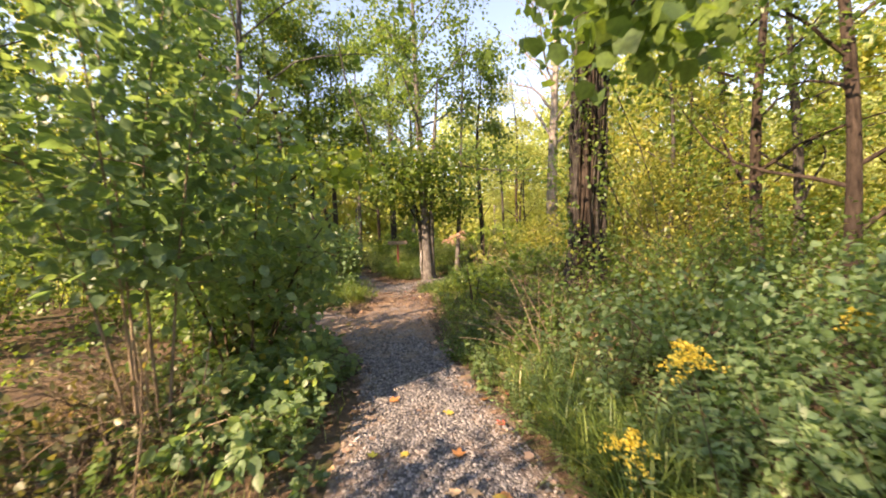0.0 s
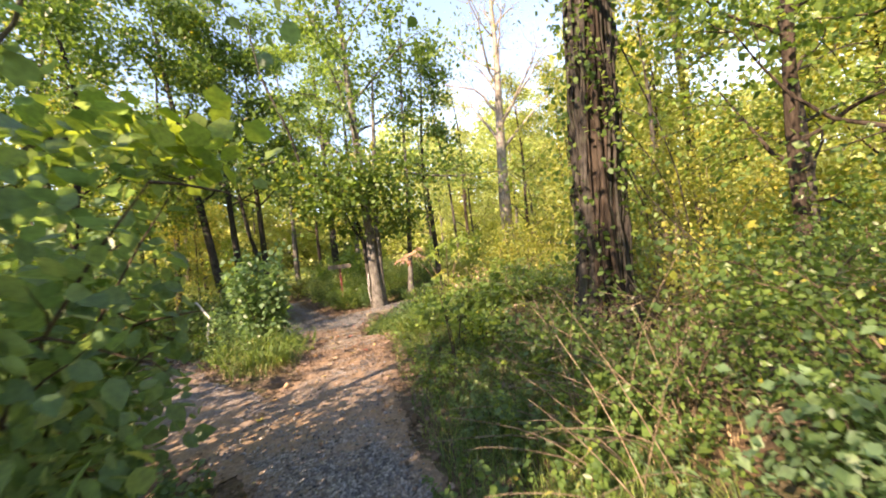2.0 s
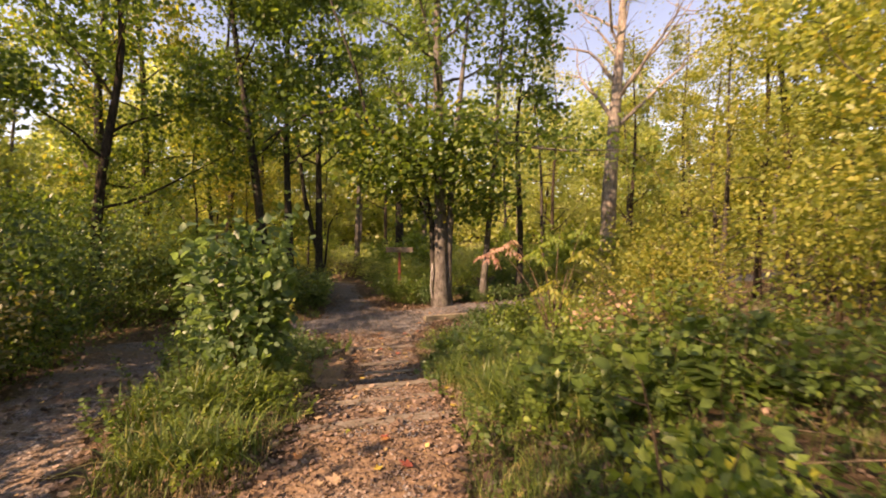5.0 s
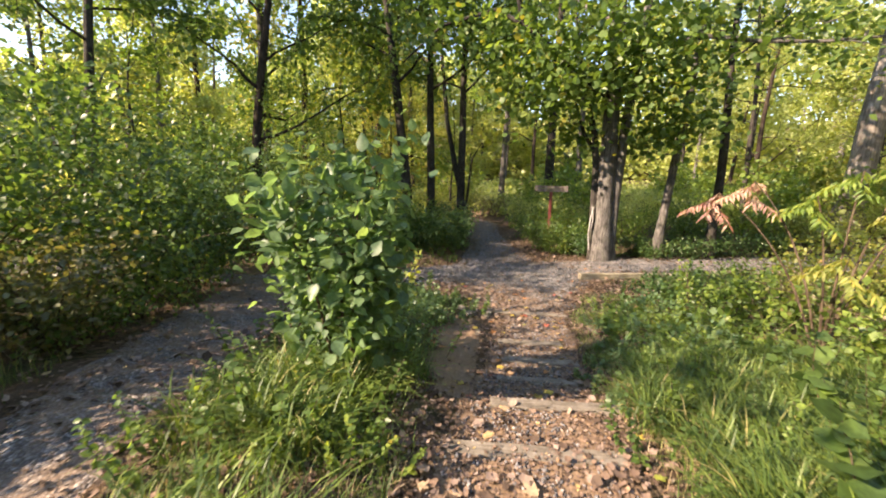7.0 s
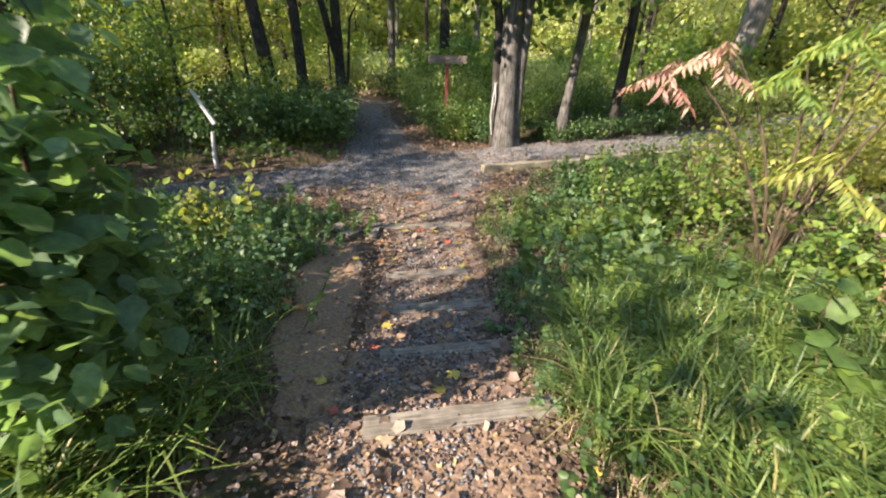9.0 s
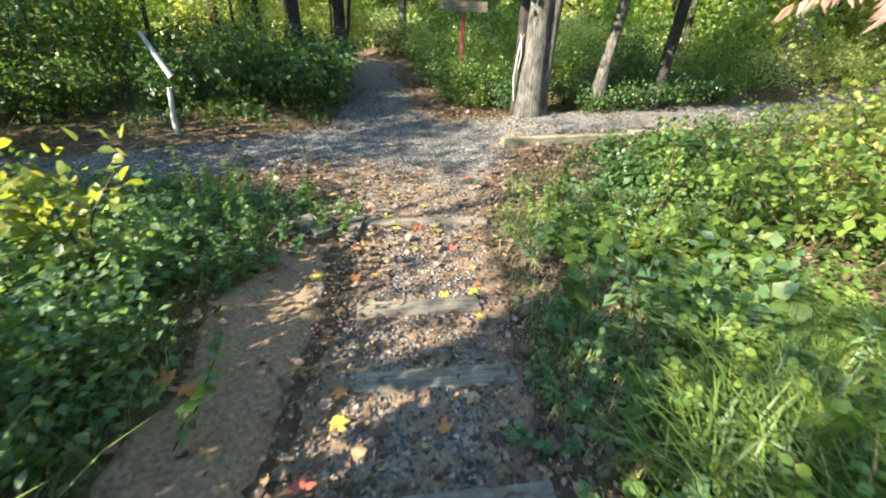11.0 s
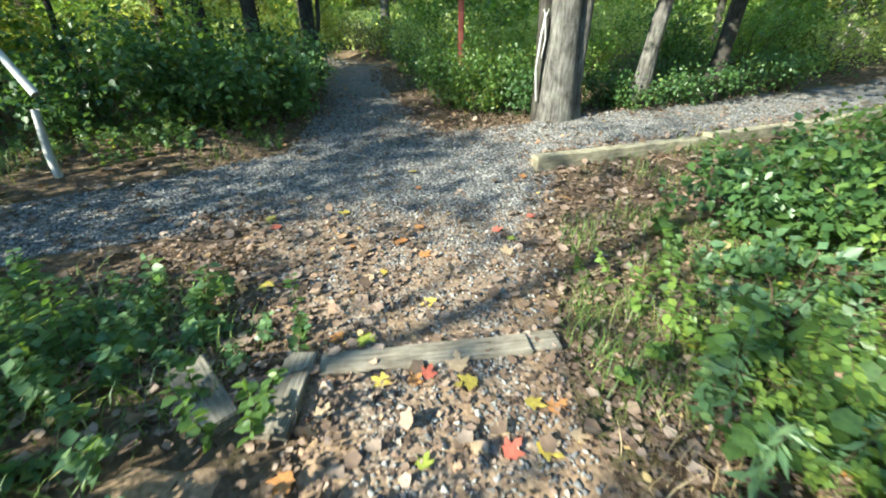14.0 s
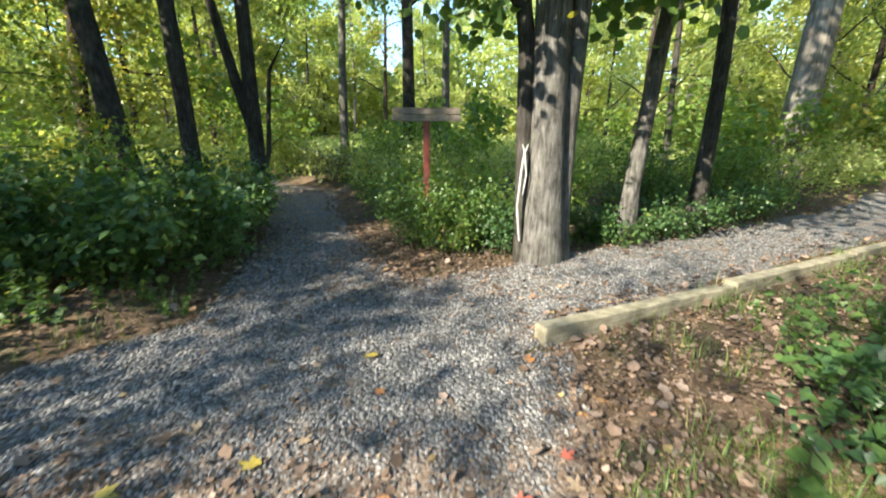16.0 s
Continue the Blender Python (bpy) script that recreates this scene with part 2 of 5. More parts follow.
GRASS = leaf_mat("grass_green", [(0.0, (0.040, 0.075, 0.022)), (0.5, (0.080, 0.135, 0.032)), (0.93, (0.15, 0.20, 0.045)), (1.0, (0.30, 0.25, 0.12))], 0.35, 0.5, 0.0)
STRAW = leaf_mat("grass_dry", [(0.0, (0.16, 0.11, 0.065)), (0.6, (0.32, 0.235, 0.14)), (1.0, (0.42, 0.33, 0.21))], 0.25, 0.7, 0.0)
BARK = {
    "grey": bark_mat("bark_grey", (0.040, 0.038, 0.037), (0.20, 0.19, 0.182), 12.0, 0.15),
    "dark": bark_mat("bark_dark", (0.019, 0.017, 0.016), (0.082, 0.074, 0.068), 12.0, 0.15),
    "pale": bark_mat("bark_pale", (0.12, 0.108, 0.095), (0.40, 0.36, 0.32), 8.0),
    "brown": bark_mat("bark_brown", (0.016, 0.012, 0.010), (0.080, 0.062, 0.050), 11.0),
}
TWIG = bark_mat("twig_bark", (0.05, 0.038, 0.028), (0.17, 0.13, 0.09), 14.0)
DRY = bark_mat("dry_stem", (0.16, 0.12, 0.085), (0.40, 0.32, 0.235), 16.0)
SOIL = ground_mat("woodland_soil")
GRAVEL = gravel_mat("path_gravel")
STONE = pebble_mat("crushed_stone", [(0.0, (0.060, 0.059, 0.062)), (0.45, (0.145, 0.142, 0.146)), (0.85, (0.235, 0.228, 0.227)), (1.0, (0.34, 0.32, 0.305))])
TIMBER = timber_mat("weathered_timber", (0.095, 0.085, 0.074), (0.29, 0.26, 0.225))
KERB_TIMBER = timber_mat("tan_weathered_timber", (0.17, 0.155, 0.12), (0.37, 0.34, 0.265))
RED_PAINT = paint_mat("red_post_paint", (0.20, 0.035, 0.025), (0.29, 0.10, 0.07))
BOARD = timber_mat("sign_board_wood", (0.15, 0.12, 0.105), (0.30, 0.26, 0.235))
WHITE = paint_mat("bleached_wood", (0.42, 0.415, 0.41), (0.24, 0.225, 0.21))


# ---- geometry helpers ----
class Geo:
    """Collects triangles and quads in arrays and turns them into one mesh."""

    def __init__(self):
        self.v, self.f, self.n = [], [], 0

    def add(self, verts, faces):
        verts, faces = np.asarray(verts, float).reshape(-1, 3), np.asarray(faces, int)
        if len(verts):
            self.v.append(verts)
            self.f.append(faces + self.n)
            self.n += len(verts)
        return self

    def mesh(self, name, mat, smooth=False):
        me = bpy.data.meshes.new(name)
        if self.v:
            V = np.concatenate(self.v)
            loops = np.concatenate([f.ravel() for f in self.f]).astype(np.int32)
            sizes = np.concatenate([np.full(len(f), f.shape[1]) for f in self.f])
            starts = np.concatenate([[0], np.cumsum(sizes)[:-1]]).astype(np.int32)
            me.vertices.add(len(V))
            me.vertices.foreach_set("co", V.astype(np.float32).ravel())
            me.loops.add(len(loops))
            me.loops.foreach_set("vertex_index", loops)
            me.polygons.add(len(sizes))
            me.polygons.foreach_set("loop_start", starts)
            me.polygons.foreach_set("loop_total", sizes.astype(np.int32))
            me.update(calc_edges=True)
            if smooth:
                me.polygons.foreach_set("use_smooth", np.ones(len(sizes), bool))
        me.materials.append(mat)
        return me


def part(name, geo, mat, parent=None, label="", smooth=False):
    ob = new(name, geo.mesh(name, mat, smooth))
    ob.parent = parent
    return tagged(ob, label) if label else ob


def thing(name, m, label, category, group=""):
    ob = new(name)
    ob.empty_display_size = 0.1
    ob.matrix_world = m
    return tagged(ob, label, category, group)


def unit(a):
    return a / np.maximum(np.linalg.norm(a, axis=-1, keepdims=True), 1e-9)


def tube(geo, pts, radii, sides=7, rough=0.0, rng=None):
    """A tapered tube along pts, closed at its tip."""
    P, r = np.asarray(pts, float), np.asarray(radii, float)
    T = unit(np.gradient(P, axis=0))
    ref = np.where(np.abs(T[:, 2:3]) > 0.9, np.array([[1.0, 0, 0]]), np.array([[0, 0, 1.0]]))
    A = unit(np.cross(T, ref))
    B = np.cross(T, A)
    ang = np.linspace(0, 2 * np.pi, sides, endpoint=False)
    R = r[:, None] * (1 + (rough * rng.standard_normal((len(P), sides)) if rough else 0))
    V = P[:, None] + R[..., None] * (np.cos(ang)[None, :, None] * A[:, None] + np.sin(ang)[None, :, None] * B[:, None])
    i, j = np.meshgrid(np.arange(len(P) - 1), np.arange(sides), indexing="ij")
    k = (j + 1) % sides
    F = np.stack([i * sides + j, i * sides + k, (i + 1) * sides + k, (i + 1) * sides + j], -1).reshape(-1, 4)
    return geo.add(V.reshape(-1, 3), F)


# leaf outlines: across, along, lift of each point, and the triangles between them
KITE = (np.array([(0, 0, 0), (0, 1, 0), (-0.36, 0.45, 0.10), (0.36, 0.45, 0.10)], float), np.array([(0, 1, 2), (0, 3, 1)]))
OVATE = (np.array([(0, 0, 0), (-0.30, 0.22, 0.05), (-0.36, 0.50, 0.07), (-0.18, 0.80, 0.03), (0, 1, -0.06), (0.18, 0.80, 0.03), (0.36, 0.50, 0.07), (0.30, 0.22, 0.05), (0, 0.5, -0.02)], float),
         np.array([(8, 0, 1), (8, 1, 2), (8, 2, 3), (8, 3, 4), (8, 4, 5), (8, 5, 6), (8, 6, 7), (8, 7, 0)]))
LOBED = (np.array([(0, 0, 0), (-0.38, 0.04, 0.03), (-0.45, 0.30, 0.02), (-0.56, 0.55, 0.06), (-0.37, 0.70, 0.01), (0, 1.0, -0.06), (0.37, 0.70, 0.01), (0.56, 0.55, 0.06), (0.45, 0.30, 0.02), (0.38, 0.04, 0.03), (0, 0.35, 0.0)], float),
         np.array([(10, k, (k + 1) % 10) for k in range(10)]))
BROAD = (np.array([(0, 0, 0), (-0.30, 0.24, 0.07), (-0.33, 0.60, 0.05), (0, 1, -0.08), (0.33, 0.60, 0.05), (0.30, 0.24, 0.07)], float), np.array([(0, 2, 1), (0, 3, 2), (0, 4, 3), (0, 5, 4)]))
def maple_outline():
    """Five pointed lobes with a tooth on each side, a little curled."""
    pts = [(0.0, 0.0, 0.0)]
    for ang, rad in ((-152, 0.34), (-128, 0.30), (-104, 0.48), (-86, 0.36), (-66, 0.56), (-52, 0.74), (-42, 0.52), (-24, 0.40), (-16, 0.66), (0, 0.92), (16, 0.66), (24, 0.40), (42, 0.52), (52, 0.74), (66, 0.56), (86, 0.36), (104, 0.48), (128, 0.30), (152, 0.34)):
        x, y = rad * math.sin(radians(ang)) * 0.75, 0.3 + rad * math.cos(radians(ang)) * 0.75
        pts.append((x, y, 0.22 * (x * x + (y - 0.4) ** 2)))
    pts.append((0.0, 0.32, 0.0))
    n = len(pts) - 1
    return np.array(pts), np.array([(n, (k + 1) % n, k) for k in range(n)])


MAPLE = maple_outline()
SCRAP = (np.array([(0, 0, 0), (-0.42, 0.18, 0.12), (-0.30, 0.62, -0.06), (-0.05, 1.0, 0.14), (0.34, 0.72, -0.04), (0.26, 0.22, 0.16)], float), np.array([(0, 2, 1), (0, 3, 2), (0, 4, 3), (0, 5, 4)]))
CURLED = (np.concatenate([LOBED[0][:, :2], (0.05 + 0.5 * LOBED[0][:, 0:1] ** 2 + 0.22 * (LOBED[0][:, 1:2] - 0.4) ** 2)], 1), LOBED[1])
NARROW = (np.array([(0, 0, 0), (-0.13, 0.4, 0.03), (0, 1, -0.12), (0.13, 0.4, 0.03)], float), np.array([(0, 2, 1), (0, 3, 2)]))


def leaves(geo, P, along, size, shape, rng, face=None):
    """One leaf at each of P, its tip along the given way, its face turned up more or less."""
    n = len(P)
    if not n:
        return geo
    base, tri = shape
    D = unit(along)
    U = (np.array([0, 0, 1.0]) if face is None else face) + 0.55 * rng.standard_normal((n, 3))
    S = unit(np.cross(D, U))
    N = np.cross(S, D)
    s = np.asarray(size, float).reshape(-1, 1, 1) * np.ones((n, 1, 1))
    V = P[:, None] + s * (base[None, :, 0:1] * S[:, None] + base[None, :, 1:2] * D[:, None] + base[None, :, 2:3] * N[:, None])
    F = (np.arange(n)[:, None, None] * len(base) + tri[None]).reshape(-1, 3)
    return geo.add(V.reshape(-1, 3), F)


def smoothstep(a, b, x):
    s = np.clip((x - a) / (b - a), 0, 1)
    return s * s * (3 - 2 * s)


def polyline_distance(X, Y, line):
    """For every point: the distance to a polyline, and the width of the line there."""
    best, wid = np.full(np.shape(X), 1e9), np.zeros(np.shape(X))
    for (x0, y0, w0), (x1, y1, w1) in zip(line, line[1:]):
        dx, dy = x1 - x0, y1 - y0
        s = np.clip(((X - x0) * dx + (Y - y0) * dy) / (dx * dx + dy * dy), 0, 1)
        d = np.hypot(X - x0 - s * dx, Y - y0 - s * dy)
        w = w0 + s * (w1 - w0)
        near = d - w / 2 < best
        best, wid = np.where(near, d - w / 2, best), np.where(near, w, wid)
    return best, wid


# ---- plan: paths (x, y, width), steps, relief ----
MAIN = [(0.0, -9, 1.5), (-0.05, 2.3, 1.45), (-0.2, 3.2, 1.35), (-0.38, 4.3, 1.2), (-0.75, 5.6, 1.4), (-1.05, 7.0, 1.7), (-1.0, 8.6, 1.45), (-1.02, 9.8, 1.3), (-1.2, 11.0, 1.25), (-1.32, 12.0, 1.15), (-1.55, 13.4, 1.15), (-1.9, 14.8, 1.35), (-2.3, 16.0, 2.4), (-2.6, 17.4, 3.4)]
BRANCH = [(-1.3, 6.2, 1.4), (-2.3, 7.3, 1.3), (-3.3, 8.4, 1.2), (-3.95, 9.6, 0.95), (-4.45, 10.6, 1.15), (-5.3, 12.0, 1.4), (-6.5, 13.9, 1.6), (-6.9, 14.9, 1.6)]
CROSS = [(-12, 12.0, 1.4), (-8.2, 14.2, 1.5), (-6.3, 15.4, 1.5), (-5.0, 16.4, 1.5), (-3.2, 17.7, 2.3), (-1.5, 18.75, 1.8), (0.9, 20.0, 1.6), (4.0, 21.75, 1.7), (8.0, 23.9, 1.7), (24, 32, 1.8)]
NORTH = [(-3.1, 18.0, 2.4), (-3.7, 19.6, 1.9), (-4.35, 21.4, 1.45), (-5.25, 23.6, 1.4), (-6.1, 26.2, 1.6), (-8.6, 28.4, 1.5), (-16, 32, 1.5)]
CHUTE = [(-1.9, 11.2, 0.28), (-2.16, 11.8, 0.52), (-2.3, 12.4, 0.48), (-2.5, 13.0, 0.66), (-2.62, 13.5, 0.5), (-2.72, 14.1, 0.34)]
PATHS = (MAIN, BRANCH, CROSS, NORTH)
# timber steps: middle x, y, top z, length, how much is buried
STEPS = [(-1.02, 9.84, 0.70, 1.30), (-1.12, 10.55, 0.61, 1.15), (-1.06, 11.36, 0.48, 1.05), (-1.24, 12.05, 0.31, 0.92), (-1.36, 12.78, 0.18, 0.86), (-1.60, 13.42, 0.125, 0.84), (-1.92, 14.90, 0.02, 1.06)]
STEP_TURN = math.atan(0.31)
KERB = [(-1.22, 17.86), (1.02, 18.98), (3.42, 20.24), (6.1, 21.66)]
PROFILE_Y = [-60, -6, 0, 5, 8, 9.3, 9.9, 15.0, 16.0, 18.0, 20, 26, 40, 90]
PROFILE_Z = [0.0, 0.40, 0.45, 0.52, 0.60, 0.69, 0.69, -0.04, -0.04, 0.02, 0.09, 0.22, 0.7, 3.5]


def wobble(X, Y):
    return (0.5 * np.sin(1.3 * X + 0.7 * Y) + 0.35 * np.sin(2.9 * X - 1.9 * Y + 1.3) + 0.25 * np.sin(5.3 * X + 4.1 * Y + 0.4) + 0.18 * np.sin(9.7 * Y - 7.1 * X))


def path_edge(X, Y):
    """How far outside the nearest path edge a place is (minus: on the path)."""
    return np.minimum.reduce([polyline_distance(X, Y, line)[0] for line in PATHS])


def kerb_line(X):
    return np.interp(X, [p[0] for p in KERB], [p[1] for p in KERB])


def height(X, Y):
    """The ground's height."""
    X, Y = np.asarray(X, float), np.asarray(Y, float)
    base = np.interp(Y, PROFILE_Y, PROFILE_Z)
    # treads behind the timbers: a slow fall, then a drop past each timber
    c, s = math.cos(STEP_TURN), math.sin(STEP_TURN)
    v = (Y - 9.84) * c - (X + 1.02) * s
    sv = [(y - 9.84) * c - (x + 1.02) * s for x, y, z, l in STEPS]
    sz = [z for x, y, z, l in STEPS]
    kx, kz = [-1.0], [0.695]
    for i, (a, z) in enumerate(zip(sv, sz)):
        nxt = sz[i + 1] if i + 1 < len(sz) else -0.05
        kx += [a + 0.05, a + 0.09]
        kz += [z - 0.012, max(z - 0.10, nxt + 0.012)]
    tread = np.interp(v, kx, kz)
    along = polyline_distance(X, Y, MAIN)[0]
    on = (1 - smoothstep(-0.15, 0.25, along)) * smoothstep(9.2, 9.7, Y) * (1 - smoothstep(15.2, 15.8, Y))
    z = base * (1 - on) + tread * on
    off = path_edge(X, Y)
    grow = smoothstep(0.0, 1.2, off)
    z = z + grow * (0.04 * wobble(X, Y) + 0.05) + 0.006 * wobble(3 * X, 3 * Y)
    # the cross trail is held up by its kerb; a bank rises beyond it
    kl = kerb_line(X)
    z = z + 0.07 * smoothstep(-1.3, -0.9, X) * smoothstep(-0.03, 0.03, Y - kl) * (1 - smoothstep(7, 12, X))
    z = z + 0.32 * smoothstep(2.0, 3.6, Y - kl) * smoothstep(-0.9, 0.8, X)
    z = z + 0.12 * smoothstep(0.1, 0.9, off) * smoothstep(-4.2, -5.2, X) * smoothstep(16.5, 18.5, Y)
    # right-hand bank along the descent
    z = z + 0.45 * smoothstep(0.3, 2.4, X) * smoothstep(7.5, 10.5, Y) * (1 - smoothstep(14.0, 17.0, Y))
    # worn dirt chute beside the steps
    ch = polyline_distance(X, Y, CHUTE)[0]
    z = z - 0.07 * (1 - smoothstep(-0.3, 0.12, ch))
    # wooded rises close the distance all round
    return z + 11.0 * smoothstep(50, 105, np.hypot(X + 1, Y - 14))


def hz(x, y):
    return float(height(np.array([x]), np.array([y]))[0])


def grid_mesh(xs, ys, zfun):
    X, Y = np.meshgrid(xs, ys)
    Z = zfun(X, Y)
    nx = len(xs)
    i, j = np.meshgrid(np.arange(len(ys) - 1), np.arange(nx - 1), indexing="ij")
    a = i * nx + j
    return np.stack([X, Y, Z], -1).reshape(-1, 3), np.stack([a, a + 1, a + nx + 1, a + nx], -1).reshape(-1, 4)


# ---- ground ----
def spaced(lo, hi, near_lo, near_hi, fine, coarse_n):
    """Even steps in the middle, growing ones outside."""
    mid = np.arange(near_lo, near_hi + 1e-6, fine)
    left = near_lo - np.geomspace(fine, near_lo - lo, coarse_n)[::-1]
    right = near_hi + np.geomspace(fine, hi - near_hi, coarse_n)
    return np.concatenate([left, mid, right])


gv, gf = grid_mesh(spaced(-400, 400, -9, 8, 0.125, 40), spaced(-300, 500, -2, 28, 0.125, 40), height)
ground = part("ground", Geo().add(gv, gf), SOIL, smooth=True)
tagged(ground, "brown woodland soil with leaf litter", "ground", kind="structure")


def path_surface(name, line, label, soil_fun, step=0.07):
    """A trodden strip that dips under the soil at its ragged edges."""
    L = np.array(line, float)
    seg = np.hypot(np.diff(L[:, 0]), np.diff(L[:, 1]))
    s = np.concatenate([[0], np.cumsum(seg)])
    n = max(2, int(s[-1] / step))
    q = np.linspace(0, s[-1], n)
    sm = np.stack([np.interp(q, s, L[:, k]) for k in range(3)], 1)
    ker = np.ones(9) / 9
    for k in range(3):
        pad = np.pad(sm[:, k], 4, mode="reflect", reflect_type="odd")
        sm[:, k] = np.convolve(pad, ker, "valid")
    T = unit(np.gradient(sm[:, :2], axis=0))
    side = np.stack([T[:, 1], -T[:, 0]], 1)
    m = 21
    u = np.linspace(-1, 1, m)
    half = sm[:, 2:3] / 2 + 0.14
    X = sm[:, 0:1] + side[:, 0:1] * half * u
    Y = sm[:, 1:2] + side[:, 1:2] * half * u
    edge = np.abs(u)[None] * half - sm[:, 2:3] / 2 + 0.07 * wobble(2.3 * X + 3, 2.3 * Y)
    Z = height(X, Y) + 0.014 - 0.06 * smoothstep(-0.10, 0.12, edge)
    V = np.stack([X, Y, Z], -1).reshape(-1, 3)
    i, j = np.meshgrid(np.arange(n - 1), np.arange(m - 1), indexing="ij")
    a = i * m + j
    ob = part(name, Geo().add(V, np.stack([a, a + m, a + m + 1, a + 1], -1).reshape(-1, 4)), GRAVEL, smooth=True)
    att = ob.data.attributes.new("soil", "FLOAT", "POINT")
    att.data.foreach_set("value", soil_fun(V[:, 0], V[:, 1]).astype(np.float32))
    return tagged(ob, label, "path", kind="structure")


def soil_main(X, Y):
    side = polyline_distance(X, Y, MAIN)[0]
    return 0.22 * smoothstep(8.4, 9.2, Y) * (1 - smoothstep(11.0, 12.2, Y)) + 0.32 * smoothstep(4.6, 7.0, Y) * (1 - smoothstep(15.5, 17.5, Y)) + 0.30 * smoothstep(-0.35, 0.0, side)


path_surface("path_main", MAIN, "grey gravel footpath strewn with dry leaves", soil_main)
path_surface("path_branch", BRANCH, "narrow gravel side path with leaf litter", lambda X, Y: 0.22 + 0.2 * smoothstep(8, 6.5, Y))
path_surface("path_cross", CROSS, "grey gravel trail crossing the woods", lambda X, Y: 0.0 * X + 0.03)
path_surface("path_north", NORTH, "grey gravel trail leading into the woods", lambda X, Y: 0.05 + 0.15 * smoothstep(21, 26, Y))
path_surface("path_chute", CHUTE, "bare worn brown soil beside the steps", lambda X, Y: 0.0 * X + 1.0)


# ---- builders: trees, shrubs, herbs ----
def on_way(P, wide=0.75, high=2.9):
    """Which places would hang into the walking space."""
    d = polyline_distance(P[:, 0], P[:, 1], [(x, y, 0.0) for x, y, w in MAIN])[0]
    return (d < wide) & (P[:, 2] < high)


def bent(rng, start, way, length, n=7, curl=0.25, lift=0.0):
    """A wandering line for a limb."""
    pts, d = [np.array(start, float)], unit(np.array(way, float))
    for _ in range(n - 1):
        d = unit(d + curl * rng.standard_normal(3) / math.sqrt(n) + np.array([0, 0, lift / n]))
        pts.append(pts[-1] + d * length / (n - 1))
    return np.array(pts)


def tree(name, at, h, r, label, bark="grey", leaf="mid", lean=(0.0, 0.0), crown_from=0.35, crown_r=2.5, limbs=8, leaf_n=3000, leaf_size=0.13, seed=1, shape=KITE, bend=0.12, group="", droop=0.1, fork=None, keep=None, flare=0.6, sides=10, twigs=4, clump=1.3, rise=(0.25, 0.8)):
    """A tapered trunk, limbs with twigs, and a crown of single leaves."""
    rng = np.random.default_rng(seed)
    x, y = at[0], at[1]
    root = thing(name, pose(x, y, at[2] if len(at) > 2 else hz(x, y) - 0.05), label, "tree", group)
    n = 16
    s = np.linspace(0, 1, n)
    ph = rng.uniform(0, 6.28, 4)
    px = lean[0] * s * h + bend * (np.sin(2.5 * s * math.pi + ph[0]) - math.sin(ph[0])) * s * h * 0.06
    py = lean[1] * s * h + bend * (np.sin(2.1 * s * math.pi + ph[1]) - math.sin(ph[1])) * s * h * 0.06
    P = np.stack([px, py, s * h], 1)
    rad = r * (1 - 0.86 * s ** 1.1) + r * flare * np.exp(-s * h / 0.28)
    trunk = part("trunk", tube(Geo(), P, rad, sides, 0.035, rng), BARK[bark], root, smooth=True)
    tips, ways = [], []
    for k in range(limbs):
        f = crown_from + (0.96 - crown_from) * (k + rng.uniform(0.1, 0.9)) / limbs
        base = np.array([np.interp(f, s, P[:, c]) for c in range(3)])
        az = k * 2.4 + rng.uniform(-0.5, 0.5)
        ln = crown_r * (1.15 - 0.75 * max(0.0, f - crown_from) / (1.001 - crown_from)) * rng.uniform(0.75, 1.2)
        line = bent(rng, base, (math.cos(az), math.sin(az), rng.uniform(*rise)), ln, 7, 0.45, 0.15)
        r0 = float(np.interp(f, s, rad)) * 0.42
        geo = tube(Geo(), line, np.linspace(r0, r0 * 0.2, 7), 6)
        for j in range(twigs):
            i = rng.integers(2, 7)
            tw = bent(rng, line[i], unit(line[i] - base) + 0.8 * rng.standard_normal(3), ln * rng.uniform(0.25, 0.45), 5, 0.5, 0.1)
            tube(geo, tw, np.linspace(r0 * 0.25, r0 * 0.06, 5), 4)
            tips += [tw[2], tw[3], tw[4]]
            ways += [tw[-1] - tw[0]] * 3
        tips += [line[4], line[5], line[6]]
        ways += [line[-1] - line[0]] * 3
        part("limb", geo, BARK[bark], root, smooth=True)
    tips, ways = np.array(tips), unit(np.array(ways))
    pick = rng.integers(0, len(tips), int(leaf_n * 1.2))
    dense = rng.uniform(0.0, 1.0, len(tips)) ** clump + (0.08 if clump < 2 else 0.015)
    pick = pick[rng.uniform(0, 1, len(pick)) < dense[pick]]
    C = tips[pick] + rng.standard_normal((len(pick), 3)) * crown_r * np.array([0.13, 0.13, 0.085])
    way = ways[pick] + 0.9 * rng.standard_normal((len(pick), 3)) - np.array([0, 0, droop + 0.3])
    if keep is not None:
        ok = keep(C + np.array(root.matrix_world.translation))
        C, way = C[ok], way[ok]
    part("crown", leaves(Geo(), C, way, leaf_size * rng.uniform(0.6, 1.25, len(C)), shape, rng), LEAF[leaf], root)
    return root


